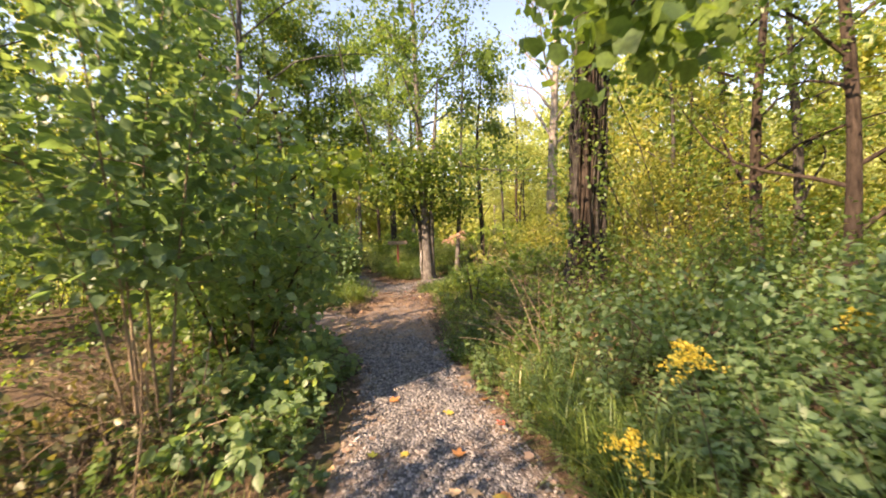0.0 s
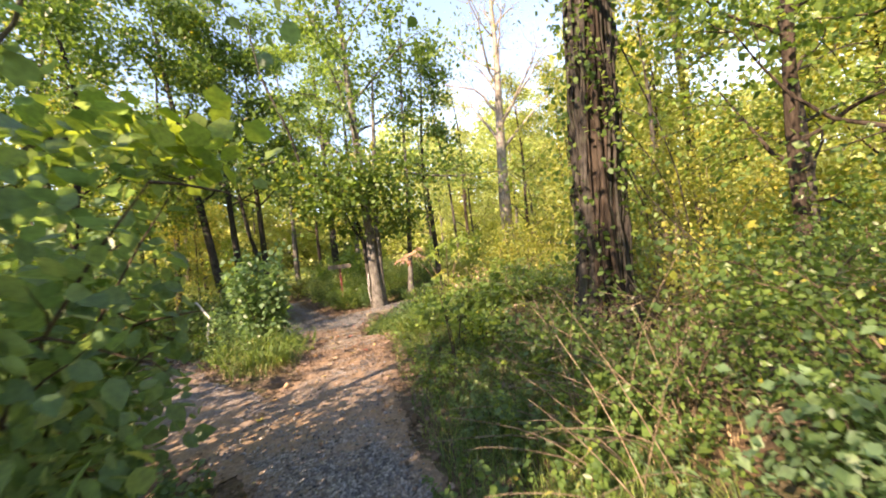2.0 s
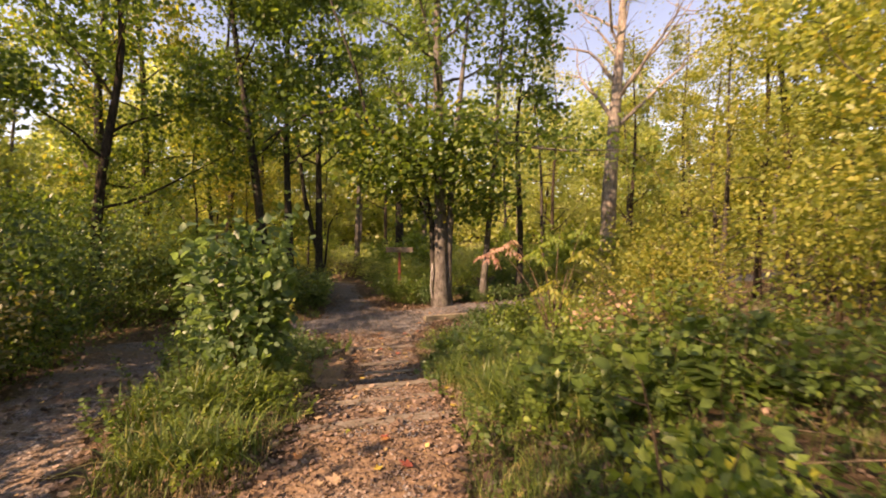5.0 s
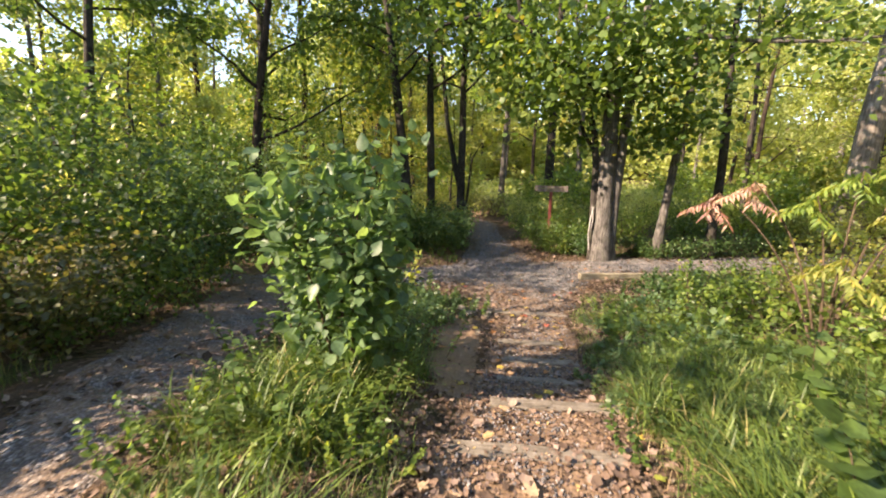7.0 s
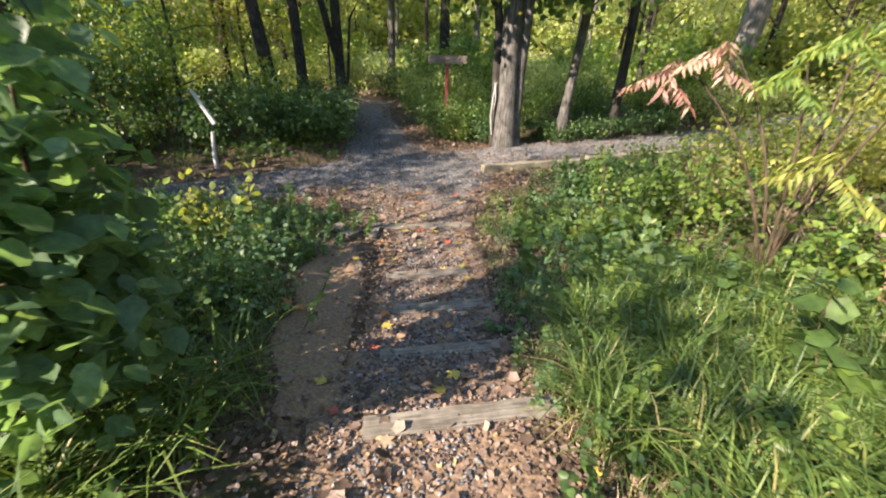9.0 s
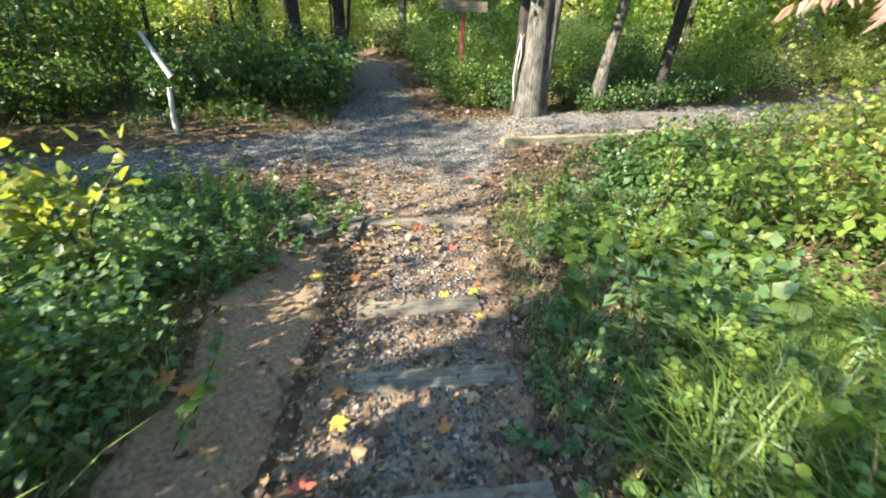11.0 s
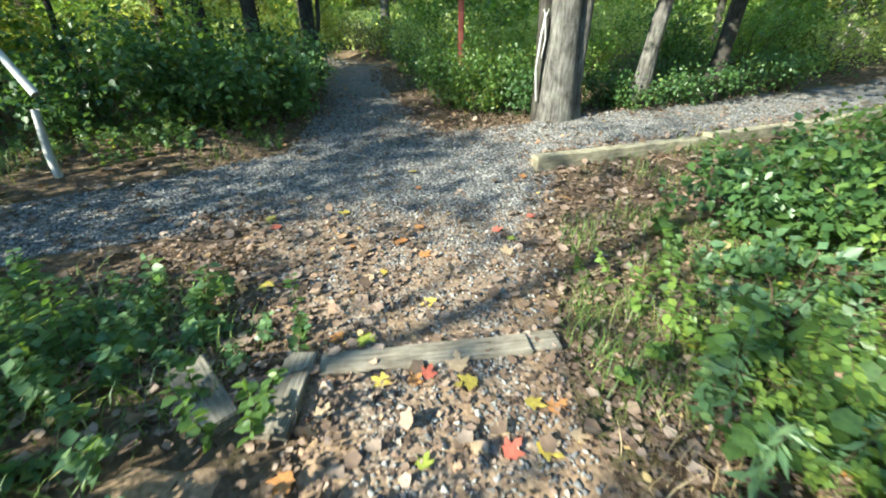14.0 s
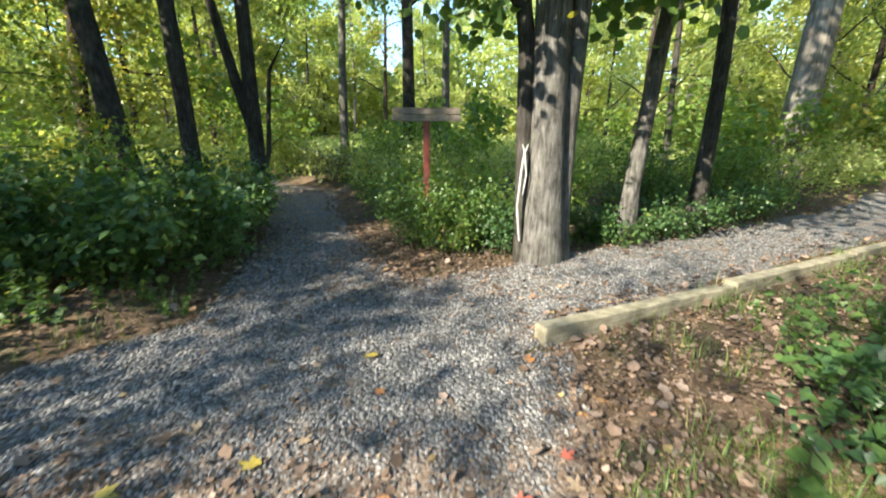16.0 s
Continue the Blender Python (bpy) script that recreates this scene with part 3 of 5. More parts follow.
def shrub(name, at, size, label, leaf="mid", leaf_n=1800, leaf_size=0.07, seed=1, shape=KITE, stems=6, group="", category="shrub", keep=True, dense=0.5, low=0.08, stem_mat=None, turn=0.0, twigs=6):
    """Arching stems with side twigs; leaves sit along the twigs, with gaps between the sprays."""
    rng = np.random.default_rng(seed)
    rx, ry, h = size
    x, y = at[0], at[1]
    root = thing(name, pose(x, y, at[2] if len(at) > 2 else hz(x, y) - 0.03, 0, 0, turn), label, category, group)
    here = np.array(root.matrix_world.translation)
    spots, ways = [], []
    for k in range(stems):
        az = 2 * math.pi * k / stems + rng.uniform(-0.5, 0.5)
        reach = rng.uniform(0.35, 1.0)
        top = np.array([rx * reach * math.cos(az), ry * reach * math.sin(az), h * rng.uniform(0.7, 1.0) * (1.1 - 0.35 * reach)])
        mid = top * np.array([0.35, 0.35, 0.62]) + 0.06 * rng.standard_normal(3)
        t = np.linspace(0, 1, 8)[:, None]
        foot = np.array([0.12 * rx * math.cos(az), 0.12 * ry * math.sin(az), 0.0])
        line = (1 - t) ** 2 * foot + 2 * t * (1 - t) * mid + t * t * top
        r0 = 0.006 + 0.006 * min(h, 2.0) - 0.002 * max(h - 2.0, 0)
        geo = tube(Geo(), line, np.linspace(r0, r0 * 0.25, 8), 5)
        for j in range(twigs):
            i = rng.integers(2, 8)
            out = np.array([math.cos(az), math.sin(az), 0.2]) + 0.9 * rng.standard_normal(3)
            tw = bent(rng, line[i], out, 0.42 * (rx + ry) / 2 * rng.uniform(0.5, 1.2), 5, 0.5, 0.0)
            tw[:, 2] = np.maximum(tw[:, 2], low * h)
            tube(geo, tw, np.linspace(r0 * 0.4, r0 * 0.12, 5), 4)
            spots += [tw[1], tw[2], tw[3], tw[4], tw[4]]
            ways += [tw[-1] - tw[0]] * 5
        spots += [line[5], line[6], line[7]]
        ways += [line[7] - line[5]] * 3
        part("stem", geo, stem_mat or TWIG, root, smooth=True)
    spots, ways = np.array(spots), unit(np.array(ways))
    w = rng.uniform(0.15, 1, len(spots))
    pick = rng.choice(len(spots), leaf_n, p=w / w.sum())
    spread = 0.16 * np.array([rx, ry, 0.7 * h]) * (1.2 - dense * 0.4)
    C = spots[pick] + rng.standard_normal((leaf_n, 3)) * spread
    ok = (C[:, 2] > low * h) & (C[:, 2] < h * 1.12)
    if keep:
        c, s = math.cos(radians(turn)), math.sin(radians(turn))
        W = np.stack([C[:, 0] * c - C[:, 1] * s, C[:, 0] * s + C[:, 1] * c, C[:, 2]], 1) + here
        ok &= ~on_way(W)
    C, pick = C[ok], pick[ok]
    way = 0.6 * ways[pick] + 0.8 * rng.standard_normal((len(C), 3)) - np.array([0, 0, 0.35])
    part("foliage", leaves(Geo(), C, way, leaf_size * rng.uniform(0.55, 1.25, len(C)), shape, rng), LEAF[leaf], root)
    return root


def herb(name, at, h, label, leaf="mid", stems=9, spread=0.25, pairs=6, leaf_size=0.07, seed=1, shape=BROAD, category="plant", group=""):
    """A clump of upright stems with leaves in pairs up each stem."""
    rng = np.random.default_rng(seed)
    root = thing(name, pose(at[0], at[1], at[2] if len(at) > 2 else hz(at[0], at[1]) - 0.01), label, category, group)
    P, W, S = [], [], []
    for k in range(stems):
        a, q = rng.uniform(0, 6.28), spread * math.sqrt(rng.uniform(0, 1))
        foot = np.array([q * math.cos(a), q * math.sin(a), 0])
        hh = h * rng.uniform(0.55, 1.05)
        line = bent(rng, foot, (0.35 * math.cos(a), 0.35 * math.sin(a), 1), hh, 6, 0.25)
        part("stem", tube(Geo(), line, np.linspace(0.004, 0.0015, 6), 4), TWIG, root)
        for j in range(pairs):
            f = 0.15 + 0.85 * (j + 0.5) / pairs
            c = np.array([np.interp(f * 5, np.arange(6), line[:, m]) for m in range(3)])
            b = rng.uniform(0, 6.28)
            for sgn in (0, math.pi):
                P.append(c)
                W.append((math.cos(b + sgn), math.sin(b + sgn), rng.uniform(-0.35, 0.3)))
                S.append(leaf_size * rng.uniform(0.6, 1.2) * (1.1 - 0.4 * f))
    part("foliage", leaves(Geo(), np.array(P), np.array(W), np.array(S), shape, rng), LEAF[leaf], root)
    return root


def place(proto, x, y, scale=1.0, turn=0.0, tilt=0.0, dz=-0.02):
    return copy_thing(proto, pose(x, y, hz(x, y) + dz, tilt, 0, turn) @ Matrix.Scale(scale, 4))


# ---- timber steps, kerb, edging ----
def beam_mesh(name, length, wide=0.14, high=0.14, seed=0, mat=None):
    """A squared timber with worn edges, its top at z = 0."""
    rng = np.random.default_rng(seed)
    bm = bmesh.new()
    bmesh.ops.create_cube(bm, size=1)
    bmesh.ops.scale(bm, vec=(length, wide, high), verts=bm.verts)
    bmesh.ops.translate(bm, vec=(0, 0, -high / 2), verts=bm.verts)
    long_edges = [e for e in bm.edges if abs(e.verts[0].co.x - e.verts[1].co.x) > length * 0.5]
    bmesh.ops.subdivide_edges(bm, edges=long_edges, cuts=max(2, int(length / 0.12)), use_grid_fill=True)
    bmesh.ops.bevel(bm, geom=[e for e in bm.edges if len(e.link_faces) == 2 and e.calc_face_angle(0) > 1.0], offset=0.006, segments=2, affect="EDGES")
    for vtx in bm.verts:
        vtx.co += Vector(rng.uniform(-1, 1, 3) * np.array([0.002, 0.0022, 0.0022]))
    me = bpy.data.meshes.new(name)
    bm.to_mesh(me)
    bm.free()
    me.materials.append(mat or TIMBER)
    return me


def beam(name, x, y, z, length, turn, label, wide=0.14, high=0.14, group="", seed=0, tilt=0.0, mat=None):
    ob = new(name, beam_mesh(name, length, wide, high, seed, mat))
    ob.matrix_world = pose(x, y, z, 0, tilt, turn)
    return tagged(ob, label, "timber", group)


TURN = math.degrees(STEP_TURN)
for i, (x, y, z, length) in enumerate(STEPS):
    beam("step_timber", x, y - 0.07, z + (0.016 if i < 2 else 0.03 if i < 5 else 0.032), length, TURN - (1.5 if i == 6 else 0), "weathered grey squared timber forming a path step", group="path steps", seed=i, high=0.16)
beam("edging_timber", -1.34, 15.02, 0.036, 0.17, TURN, "short grey timber block closing a path step", group="step edging", seed=20)
beam("edging_timber", -2.50, 14.50, 0.08, 0.46, 98, "grey timber set at the side of a step", group="step edging", seed=21)
beam("edging_timber", -2.86, 14.42, 0.105, 0.46, -38, "half-buried grey timber beside the steps", group="step edging", seed=22, wide=0.17)
beam("edging_timber", -2.32, 13.34, 0.18, 0.20, 104, "small grey timber stub standing beside a step", group="step edging", seed=23, wide=0.08, high=0.2)
for i, ((x0, y0), (x1, y1)) in enumerate(zip(KERB, KERB[1:])):
    ln = math.hypot(x1 - x0, y1 - y0)
    beam("kerb_timber", (x0 + x1) / 2, (y0 + y1) / 2, hz((x0 + x1) / 2, (y0 + y1) / 2 + 0.25) + 0.055, ln - 0.012, math.degrees(math.atan2(y1 - y0, x1 - x0)), "long weathered squared timber kerb edging the gravel trail", group="trail kerb", seed=30 + i, wide=0.15, high=0.17, mat=KERB_TIMBER)
beam("edging_timber", -6.1, 26.6, hz(-6.1, 26.6) + 0.07, 2.1, -8, "pale timber step across the far trail", group="step edging", seed=24)

# ---- trail sign ----
sign = thing("trail_sign", pose(-2.36, 21.0, hz(-2.36, 21.0) - 0.1, 0, 0, 4), "red-brown wooden post with a broad weathered sign board", "sign")
sz = 2.03 - (hz(-2.36, 21.0) - 0.1)
bm = bmesh.new()
bmesh.ops.create_cube(bm, size=1)
bmesh.ops.scale(bm, vec=(0.095, 0.095, sz - 0.02), verts=bm.verts)
bmesh.ops.translate(bm, vec=(0, 0, (sz - 0.02) / 2), verts=bm.verts)
bmesh.ops.bevel(bm, geom=bm.edges[:], offset=0.008, segments=2, affect="EDGES")
me = bpy.data.meshes.new("post")
bm.to_mesh(me)
bm.free()
me.materials.append(RED_PAINT)
new("post", me).parent = sign
for k in range(2):
    bm = bmesh.new()
    bmesh.ops.create_cube(bm, size=1)
    bmesh.ops.scale(bm, vec=(1.0 - 0.02 * k, 0.035, 0.092), verts=bm.verts)
    bmesh.ops.bevel(bm, geom=bm.edges[:], offset=0.008, segments=2, affect="EDGES")
    me = bpy.data.meshes.new("board")
    bm.to_mesh(me)
    bm.free()
    me.materials.append(BOARD)
    b = new("board", me)
    b.parent = sign
    b.matrix_basis = pose(0, -0.066, sz - 0.05 + 0.097 * k)
tagged(b, "grey-brown board plank")
for sx in (-0.02, 0.02):
    g = tube(Geo(), [(sx, -0.088, sz), (sx, -0.08, sz)], [0.009, 0.009], 8)
    bolt = part("bolt", g, BARK["dark"], b)
    bolt.matrix_parent_inverse = b.matrix_basis.inverted()

# ---- bleached broken pole in the brush ----
pole = thing("broken_pole", pose(-6.39, 17.0, hz(-6.39, 17.0) - 0.05), "bleached white broken sapling pole bent over in the brush", "branch")
zb = hz(-6.39, 17.0) - 0.05
part("lower_stem", tube(Geo(), [(0, 0, 0), (-0.01, 0.02, 0.3 - zb), (0.03, 0.06, 0.72 - zb)], [0.045, 0.04, 0.035], 8), WHITE, pole, smooth=True)
part("upper_stem", tube(Geo(), [(0.10, 0.08, 0.86 - zb), (-0.10, 0.13, 1.12 - zb), (-0.34, 0.2, 1.45 - zb)], [0.045, 0.04, 0.03], 8), WHITE, pole, smooth=True)

# ---- the large trees ----

def clear_of_way(P):
    return ~on_way(P, 1.2, 3.2)


def trunk_only(root, name, pts, radii, bark, sides=10, seed=0, mat=None):
    rng = np.random.default_rng(seed)
    return part(name, tube(Geo(), pts, radii, sides, 0.03, rng), mat or BARK[bark], root, smooth=True)


oak = tree("oak_tree", (-0.80, 19.95), 17, 0.235, "large grey-barked tree with a forked second stem beside the trail", "grey", "mid", (-0.012, 0.0), 0.30, 4.9, 16, 15500, 0.185, 11, bend=0.05, shape=KITE, flare=0.35, sides=16, keep=clear_of_way)
trunk_only(oak, "side_stem", [(0.27, 0.05, -0.1), (0.23, 0.06, 0.5), (0.24, 0.06, 1.6), (0.30, 0.06, 3.5), (0.55, 0.1, 6.5), (0.9, 0.2, 10)], [0.16, 0.12, 0.11, 0.12, 0.10, 0.04], "grey", 12, 2)
trunk_only(oak, "side_stem", [(-0.24, 0.02, -0.1), (-0.26, 0.02, 0.6), (-0.29, 0.02, 1.6), (-0.31, 0.02, 2.6), (-0.42, 0.05, 3.4), (-0.9, 0.1, 5.0), (-1.3, 0.2, 7.5)], [0.12, 0.105, 0.10, 0.10, 0.085, 0.06, 0.02], "dark", 10, 3)
trunk_only(oak, "limb", [(-0.34, 0.02, 2.9), (-0.68, 0.0, 3.4), (-0.95, -0.05, 4.2)], [0.06, 0.05, 0.03], "dark", 8, 4)
trunk_only(oak, "limb", [(-0.1, -0.1, 4.3), (-0.9, -0.6, 4.7), (-1.9, -0.9, 5.7), (-2.9, -1.2, 6.3), (-4.3, -1.4, 6.0), (-5.4, -1.4, 5.2)], [0.10, 0.085, 0.075, 0.06, 0.04, 0.02], "dark", 8, 5)
trunk_only(oak, "limb", [(-2.3, -1.0, 6.0), (-2.6, -1.2, 7.4), (-3.3, -1.4, 9.4), (-3.6, -1.4, 11.5)], [0.06, 0.05, 0.04, 0.02], "dark", 8, 6)
trunk_only(oak, "root_vine", [(-0.31, -0.14, 0.32), (-0.36, -0.17, 0.75), (-0.33, -0.17, 1.2), (-0.30, -0.15, 1.42), (-0.33, -0.14, 1.5)], [0.014, 0.017, 0.015, 0.013, 0.006], "pale", 7, 7, WHITE)
trunk_only(oak, "root_vine", [(-0.30, -0.16, 0.9), (-0.27, -0.17, 1.15), (-0.30, -0.16, 1.40), (-0.26, -0.14, 1.5)], [0.008, 0.012, 0.012, 0.006], "pale", 6, 8, WHITE)
rng_oak = np.random.default_rng(77)
c = np.concatenate([np.array([x, y, z]) + rng_oak.standard_normal((n, 3)) * np.array([sx, sx, sz_]) for x, y, z, n, sx, sz_ in
                    ((-1.6, -1.0, 4.4, 1300, 0.8, 0.45), (0.6, -0.8, 4.6, 1000, 0.7, 0.5), (-0.4, -1.2, 5.6, 1300, 0.9, 0.5), (-2.6, -1.3, 5.6, 500, 0.7, 0.4), (1.6, 0.0, 3.7, 420, 0.6, 0.35), (1.9, -0.6, 5.6, 600, 0.8, 0.6), (-4.4, -1.4, 6.0, 350, 0.7, 0.4), (0.9, 0.2, 3.3, 220, 0.5, 0.25), (-0.9, 0.1, 3.3, 200, 0.35, 0.3))])
part("lower_foliage", leaves(Geo(), c, rng_oak.standard_normal((len(c), 3)) - np.array([0, 0, 0.5]), 0.15 * rng_oak.uniform(0.6, 1.2, len(c)), LOBED, rng_oak), LEAF["mid"], oak)

big = tree("tulip_tree", (2.72, 7.9), 16, 0.31, "thick brown tree wrapped in hairy vines and creeper", "brown", "mid", (0.05, -0.03), 0.42, 3.6, 9, 4500, 0.15, 21, bend=0.05, sides=14, keep=clear_of_way)
rb = np.random.default_rng(9)
for k in range(46):
    a = k * 0.7 + rb.uniform(-0.2, 0.2)
    zz = np.linspace(0.05, rb.uniform(4, 8), 14)
    aa = a + 0.25 * np.sin(zz * 0.9 + k) + 0.04 * zz
    rr = 0.335 - 0.012 * zz + 0.25 * np.exp(-zz / 0.3) + 0.03 * rb.standard_normal(14)
    trunk_only(big, "vine", np.stack([rr * np.cos(aa) + 0.05 * zz, rr * np.sin(aa) - 0.03 * zz, zz], 1), np.linspace(0.04, 0.018, 14) * rb.uniform(0.3, 1.35), "dark" if k % 3 else "brown", 6, k)
for k in range(6):
    t_ = np.linspace(0, 1, 9)
    x1, y1, z0 = rb.uniform(-0.3, 1.5), rb.uniform(-0.8, 0.5), rb.uniform(3.0, 5.6)
    sag = np.stack([0.25 + x1 * t_ + 0.25 * np.sin(6 * t_ + k) - 0.25 * math.sin(k), -0.15 + y1 * t_ + 0.08 * np.cos(4 * t_ + k), z0 * (1 - t_) ** 1.4 + 0.1 * np.sin(7 * t_ + k) + 0.05], 1)
    trunk_only(big, "hanging_vine", sag, np.linspace(0.012, 0.006, 9) * rb.uniform(0.6, 1.5), "dark" if k % 2 else "brown", 5, 60 + k)
bz = hz(2.72, 7.9) - 0.05
off = np.array([2.72, 7.9, bz])
trunk_only(big, "limb", np.array([(2.85, 7.7, 5.2), (2.5, 6.2, 5.3), (2.1, 4.7, 4.9), (1.7, 3.4, 4.2), (1.35, 2.6, 3.55), (0.95, 1.95, 3.05)]) - off, [0.07, 0.055, 0.04, 0.025, 0.015, 0.006], "brown", 7, 40)
hc = np.concatenate([np.array(p) + rb.standard_normal((m, 3)) * np.array([sx, sx, 0.22]) for p, m, sx in (((1.0, 2.05, 3.1), 150, 0.2), ((1.3, 2.4, 3.4), 190, 0.25), ((1.5, 3.0, 3.75), 170, 0.32), ((1.9, 4.1, 4.3), 160, 0.45), ((2.2, 5.2, 4.7), 200, 0.55), ((2.9, 5.4, 5.2), 220, 0.6))])
hc = hc[~on_way(hc, 0.55, 2.7) & (hc[:, 2] > 2.72)] - off
part("hanging_foliage", leaves(Geo(), hc, rb.standard_normal((len(hc), 3)) - np.array([0, 0, 1.3]), 0.11 * rb.uniform(0.7, 1.2, len(hc)), LOBED, rb), LEAF["mid"], big)
n = 5200
zz = 6.5 * rb.uniform(0.0, 1, n) ** 1.3 + 0.1
aa = rb.uniform(0, 6.28, n)
q = 0.34 + np.abs(rb.standard_normal(n)) * 0.24
cc = np.stack([q * np.cos(aa) + 0.05 * zz, q * np.sin(aa) - 0.03 * zz, zz], 1)[np.sin(3 * aa + zz * 2.2) + rb.uniform(-1, 1, n) > 0]
part("creeper", leaves(Geo(), cc, rb.standard_normal((len(cc), 3)) - np.array([0, 0, 0.8]), 0.085 * rb.uniform(0.6, 1.2, len(cc)), BROAD, rb), LEAF["mid"], big)

tree("maple_tree", (0.64, 20.95), 13, 0.125, "slim grey tree leaning over the trail bank", "grey", "mid", (0.075, 0.0), 0.40, 2.4, 8, 2600, 0.15, 31, bend=0.10, shape=LOBED)
tree("maple_tree", (2.05, 21.6), 12, 0.13, "crooked dark-barked tree on the trail bank", "dark", "mid", (0.03, 0.0), 0.42, 2.2, 8, 3200, 0.15, 32, bend=0.35, shape=LOBED)
tree("sycamore_tree", (7.0, 26.3), 19, 0.40, "pale-barked leaning tree catching the sun", "pale", "yellow", (0.06, 0.0), 0.36, 5.6, 20, 2600, 0.13, 33, bend=0.12, twigs=9, rise=(0.9, 2.0))
tree("locust_tree", (-7.5, 21.8), 15, 0.2, "dark-trunked tree leaning above the brush", "dark", "mid", (-0.12, -0.02), 0.34, 3.3, 14, 16000, 0.18, 34, bend=0.08)
tree("locust_tree", (-7.15, 22.9), 15, 0.17, "straight dark-trunked tree above the brush", "dark", "mid", (-0.01, 0.0), 0.34, 3.2, 14, 16000, 0.18, 35, bend=0.12)
fork = tree("locust_tree", (-6.2, 23.6), 14, 0.17, "dark forked tree with a curved low limb", "dark", "mid", (0.01, 0.0), 0.34, 3.0, 14, 15000, 0.18, 36, bend=0.08)
trunk_only(fork, "side_stem", [(0, 0, 1.6), (-0.25, 0, 2.6), (-0.62, 0, 4.2), (-0.9, 0, 6.5), (-1.1, 0, 9)], [0.11, 0.11, 0.09, 0.07, 0.03], "dark", 9, 2)
trunk_only(fork, "limb", [(0.08, -0.05, 0.6), (0.32, -0.1, 1.3), (0.40, -0.1, 2.2), (0.48, -0.1, 2.9), (0.85, -0.1, 3.5)], [0.05, 0.05, 0.045, 0.04, 0.02], "dark", 7, 3)
tree("poplar_tree", (-6.6, 32.2), 18, 0.18, "slender straight tree far down the trail", "grey", "light", (0.015, 0.0), 0.3, 2.9, 12, 11000, 0.2, 37)
tree("poplar_tree", (-3.75, 31.4), 19, 0.27, "straight dark tree behind the sign", "dark", "light", (0.0, 0.0), 0.3, 3.4, 12, 11000, 0.2, 38)
tree("poplar_tree", (-2.4, 34.0), 19, 0.2, "straight grey tree behind the sign", "grey", "light", (0.005, 0.0), 0.32, 3.0, 12, 11000, 0.2, 39)
tree("maple_tree", (4.2, 27.0), 12, 0.10, "slender tree among the bright brush", "dark", "yellow", (-0.06, 0.0), 0.4, 2.2, 7, 2000, 0.16, 40, bend=0.3)

for i, (x, y, h, lf) in enumerate([(-11.8, 18.8, 6.5, "mid"), (-9.9, 20.8, 6.0, "light"), (-12.6, 15.6, 6.5, "light"), (-9.2, 23.2, 5.5, "yellow"), (-14.0, 24.0, 7.0, "light"), (-7.9, 27.0, 6.0, "yellow")]):
    tree("hornbeam_tree", (x, y), h, 0.06, "small bushy understory tree in full leaf", "dark", lf, (0.02, 0.0), 0.10, 1.9, 11, 6500, 0.11, 140 + i, bend=0.4, group="understory trees")

# trees that shade the path from the side and roof the start of it
tree("beech_tree", (-4.6, 3.2), 8, 0.08, "young broad-leaved tree arching over the path start", "grey", "mid", (0.05, -0.02), 0.48, 2.4, 10, 500, 0.12, 51, keep=clear_of_way, shape=BROAD)
young = tree("beech_tree", (-3.0, 5.7), 7.5, 0.07, "leafy young tree at the path edge", "grey", "mid", (0.05, 0.0), 0.42, 2.3, 12, 1800, 0.10, 52, keep=clear_of_way, shape=BROAD)
tree("beech_tree", (-2.7, 2.1), 6.5, 0.06, "leafy sapling hanging over the path", "grey", "mid", (0.06, 0.02), 0.52, 1.8, 11, 1900, 0.105, 53, keep=clear_of_way, shape=BROAD)
yo = np.array(young.matrix_world.translation)
bough = np.array([(-2.95, 5.7, 2.9), (-2.4, 5.55, 3.15), (-1.85, 5.3, 3.1), (-1.4, 5.15, 2.95), (-1.15, 5.05, 2.8)])
trunk_only(young, "overhanging_bough", bough - yo, [0.025, 0.02, 0.014, 0.009, 0.004], "grey", 7, 3)
ry_ = np.random.default_rng(19)
oc = np.concatenate([p + ry_.standard_normal((m, 3)) * np.array([0.2, 0.2, 0.1]) for p, m in zip(bough[1:], (60, 70, 60, 28))])
oc = oc[oc[:, 2] > 2.62]
part("overhanging_foliage", leaves(Geo(), oc - yo, ry_.standard_normal((len(oc), 3)) + np.array([0.5, -0.2, -0.5]), 0.13 * ry_.uniform(0.7, 1.15, len(oc)), LOBED, ry_), LEAF["light"], young)
# the last two stand unseen behind the start, added to block the sun
for i, (x, y, h, r, lf, lx) in enumerate([(-9.5, 7.69, 13, 0.11, "dark", 0.02), (-11.91, 14.08, 15, 0.12, "mid", 0.03), (-10.5, 17.5, 15, 0.15, "mid", 0.0), (-8.9, 5.98, 12, 0.13, "dark", 0.03), (-14.29, 10.16, 15, 0.13, "mid", 0.0), (-13.5, 21.0, 16, 0.2, "mid", 0.02), (-10.8, 24.6, 15, 0.16, "light", 0.0), (-16.29, 12.57, 16, 0.14, "mid", 0.0), (-9.4, -9.2, 15, 0.15, "mid", 0.0), (-8.6, -2.6, 13, 0.13, "mid", 0.0)]):
    tree("oak_tree", (x, y), h, r, "dark-trunked woodland tree with a leafy crown", "dark" if i % 2 else "brown", lf, (lx, 0.0), 0.17, 3.3, 14, 10000 if y > 16 else 9000 if y < 0 else 42000 if x < -10 else 15000, 0.19, 60 + i, bend=0.5, flare=0.4, group="woodland trees", clump=12.0 if 0 < y < 16 else 3.0 if y < 0 else 1.3)
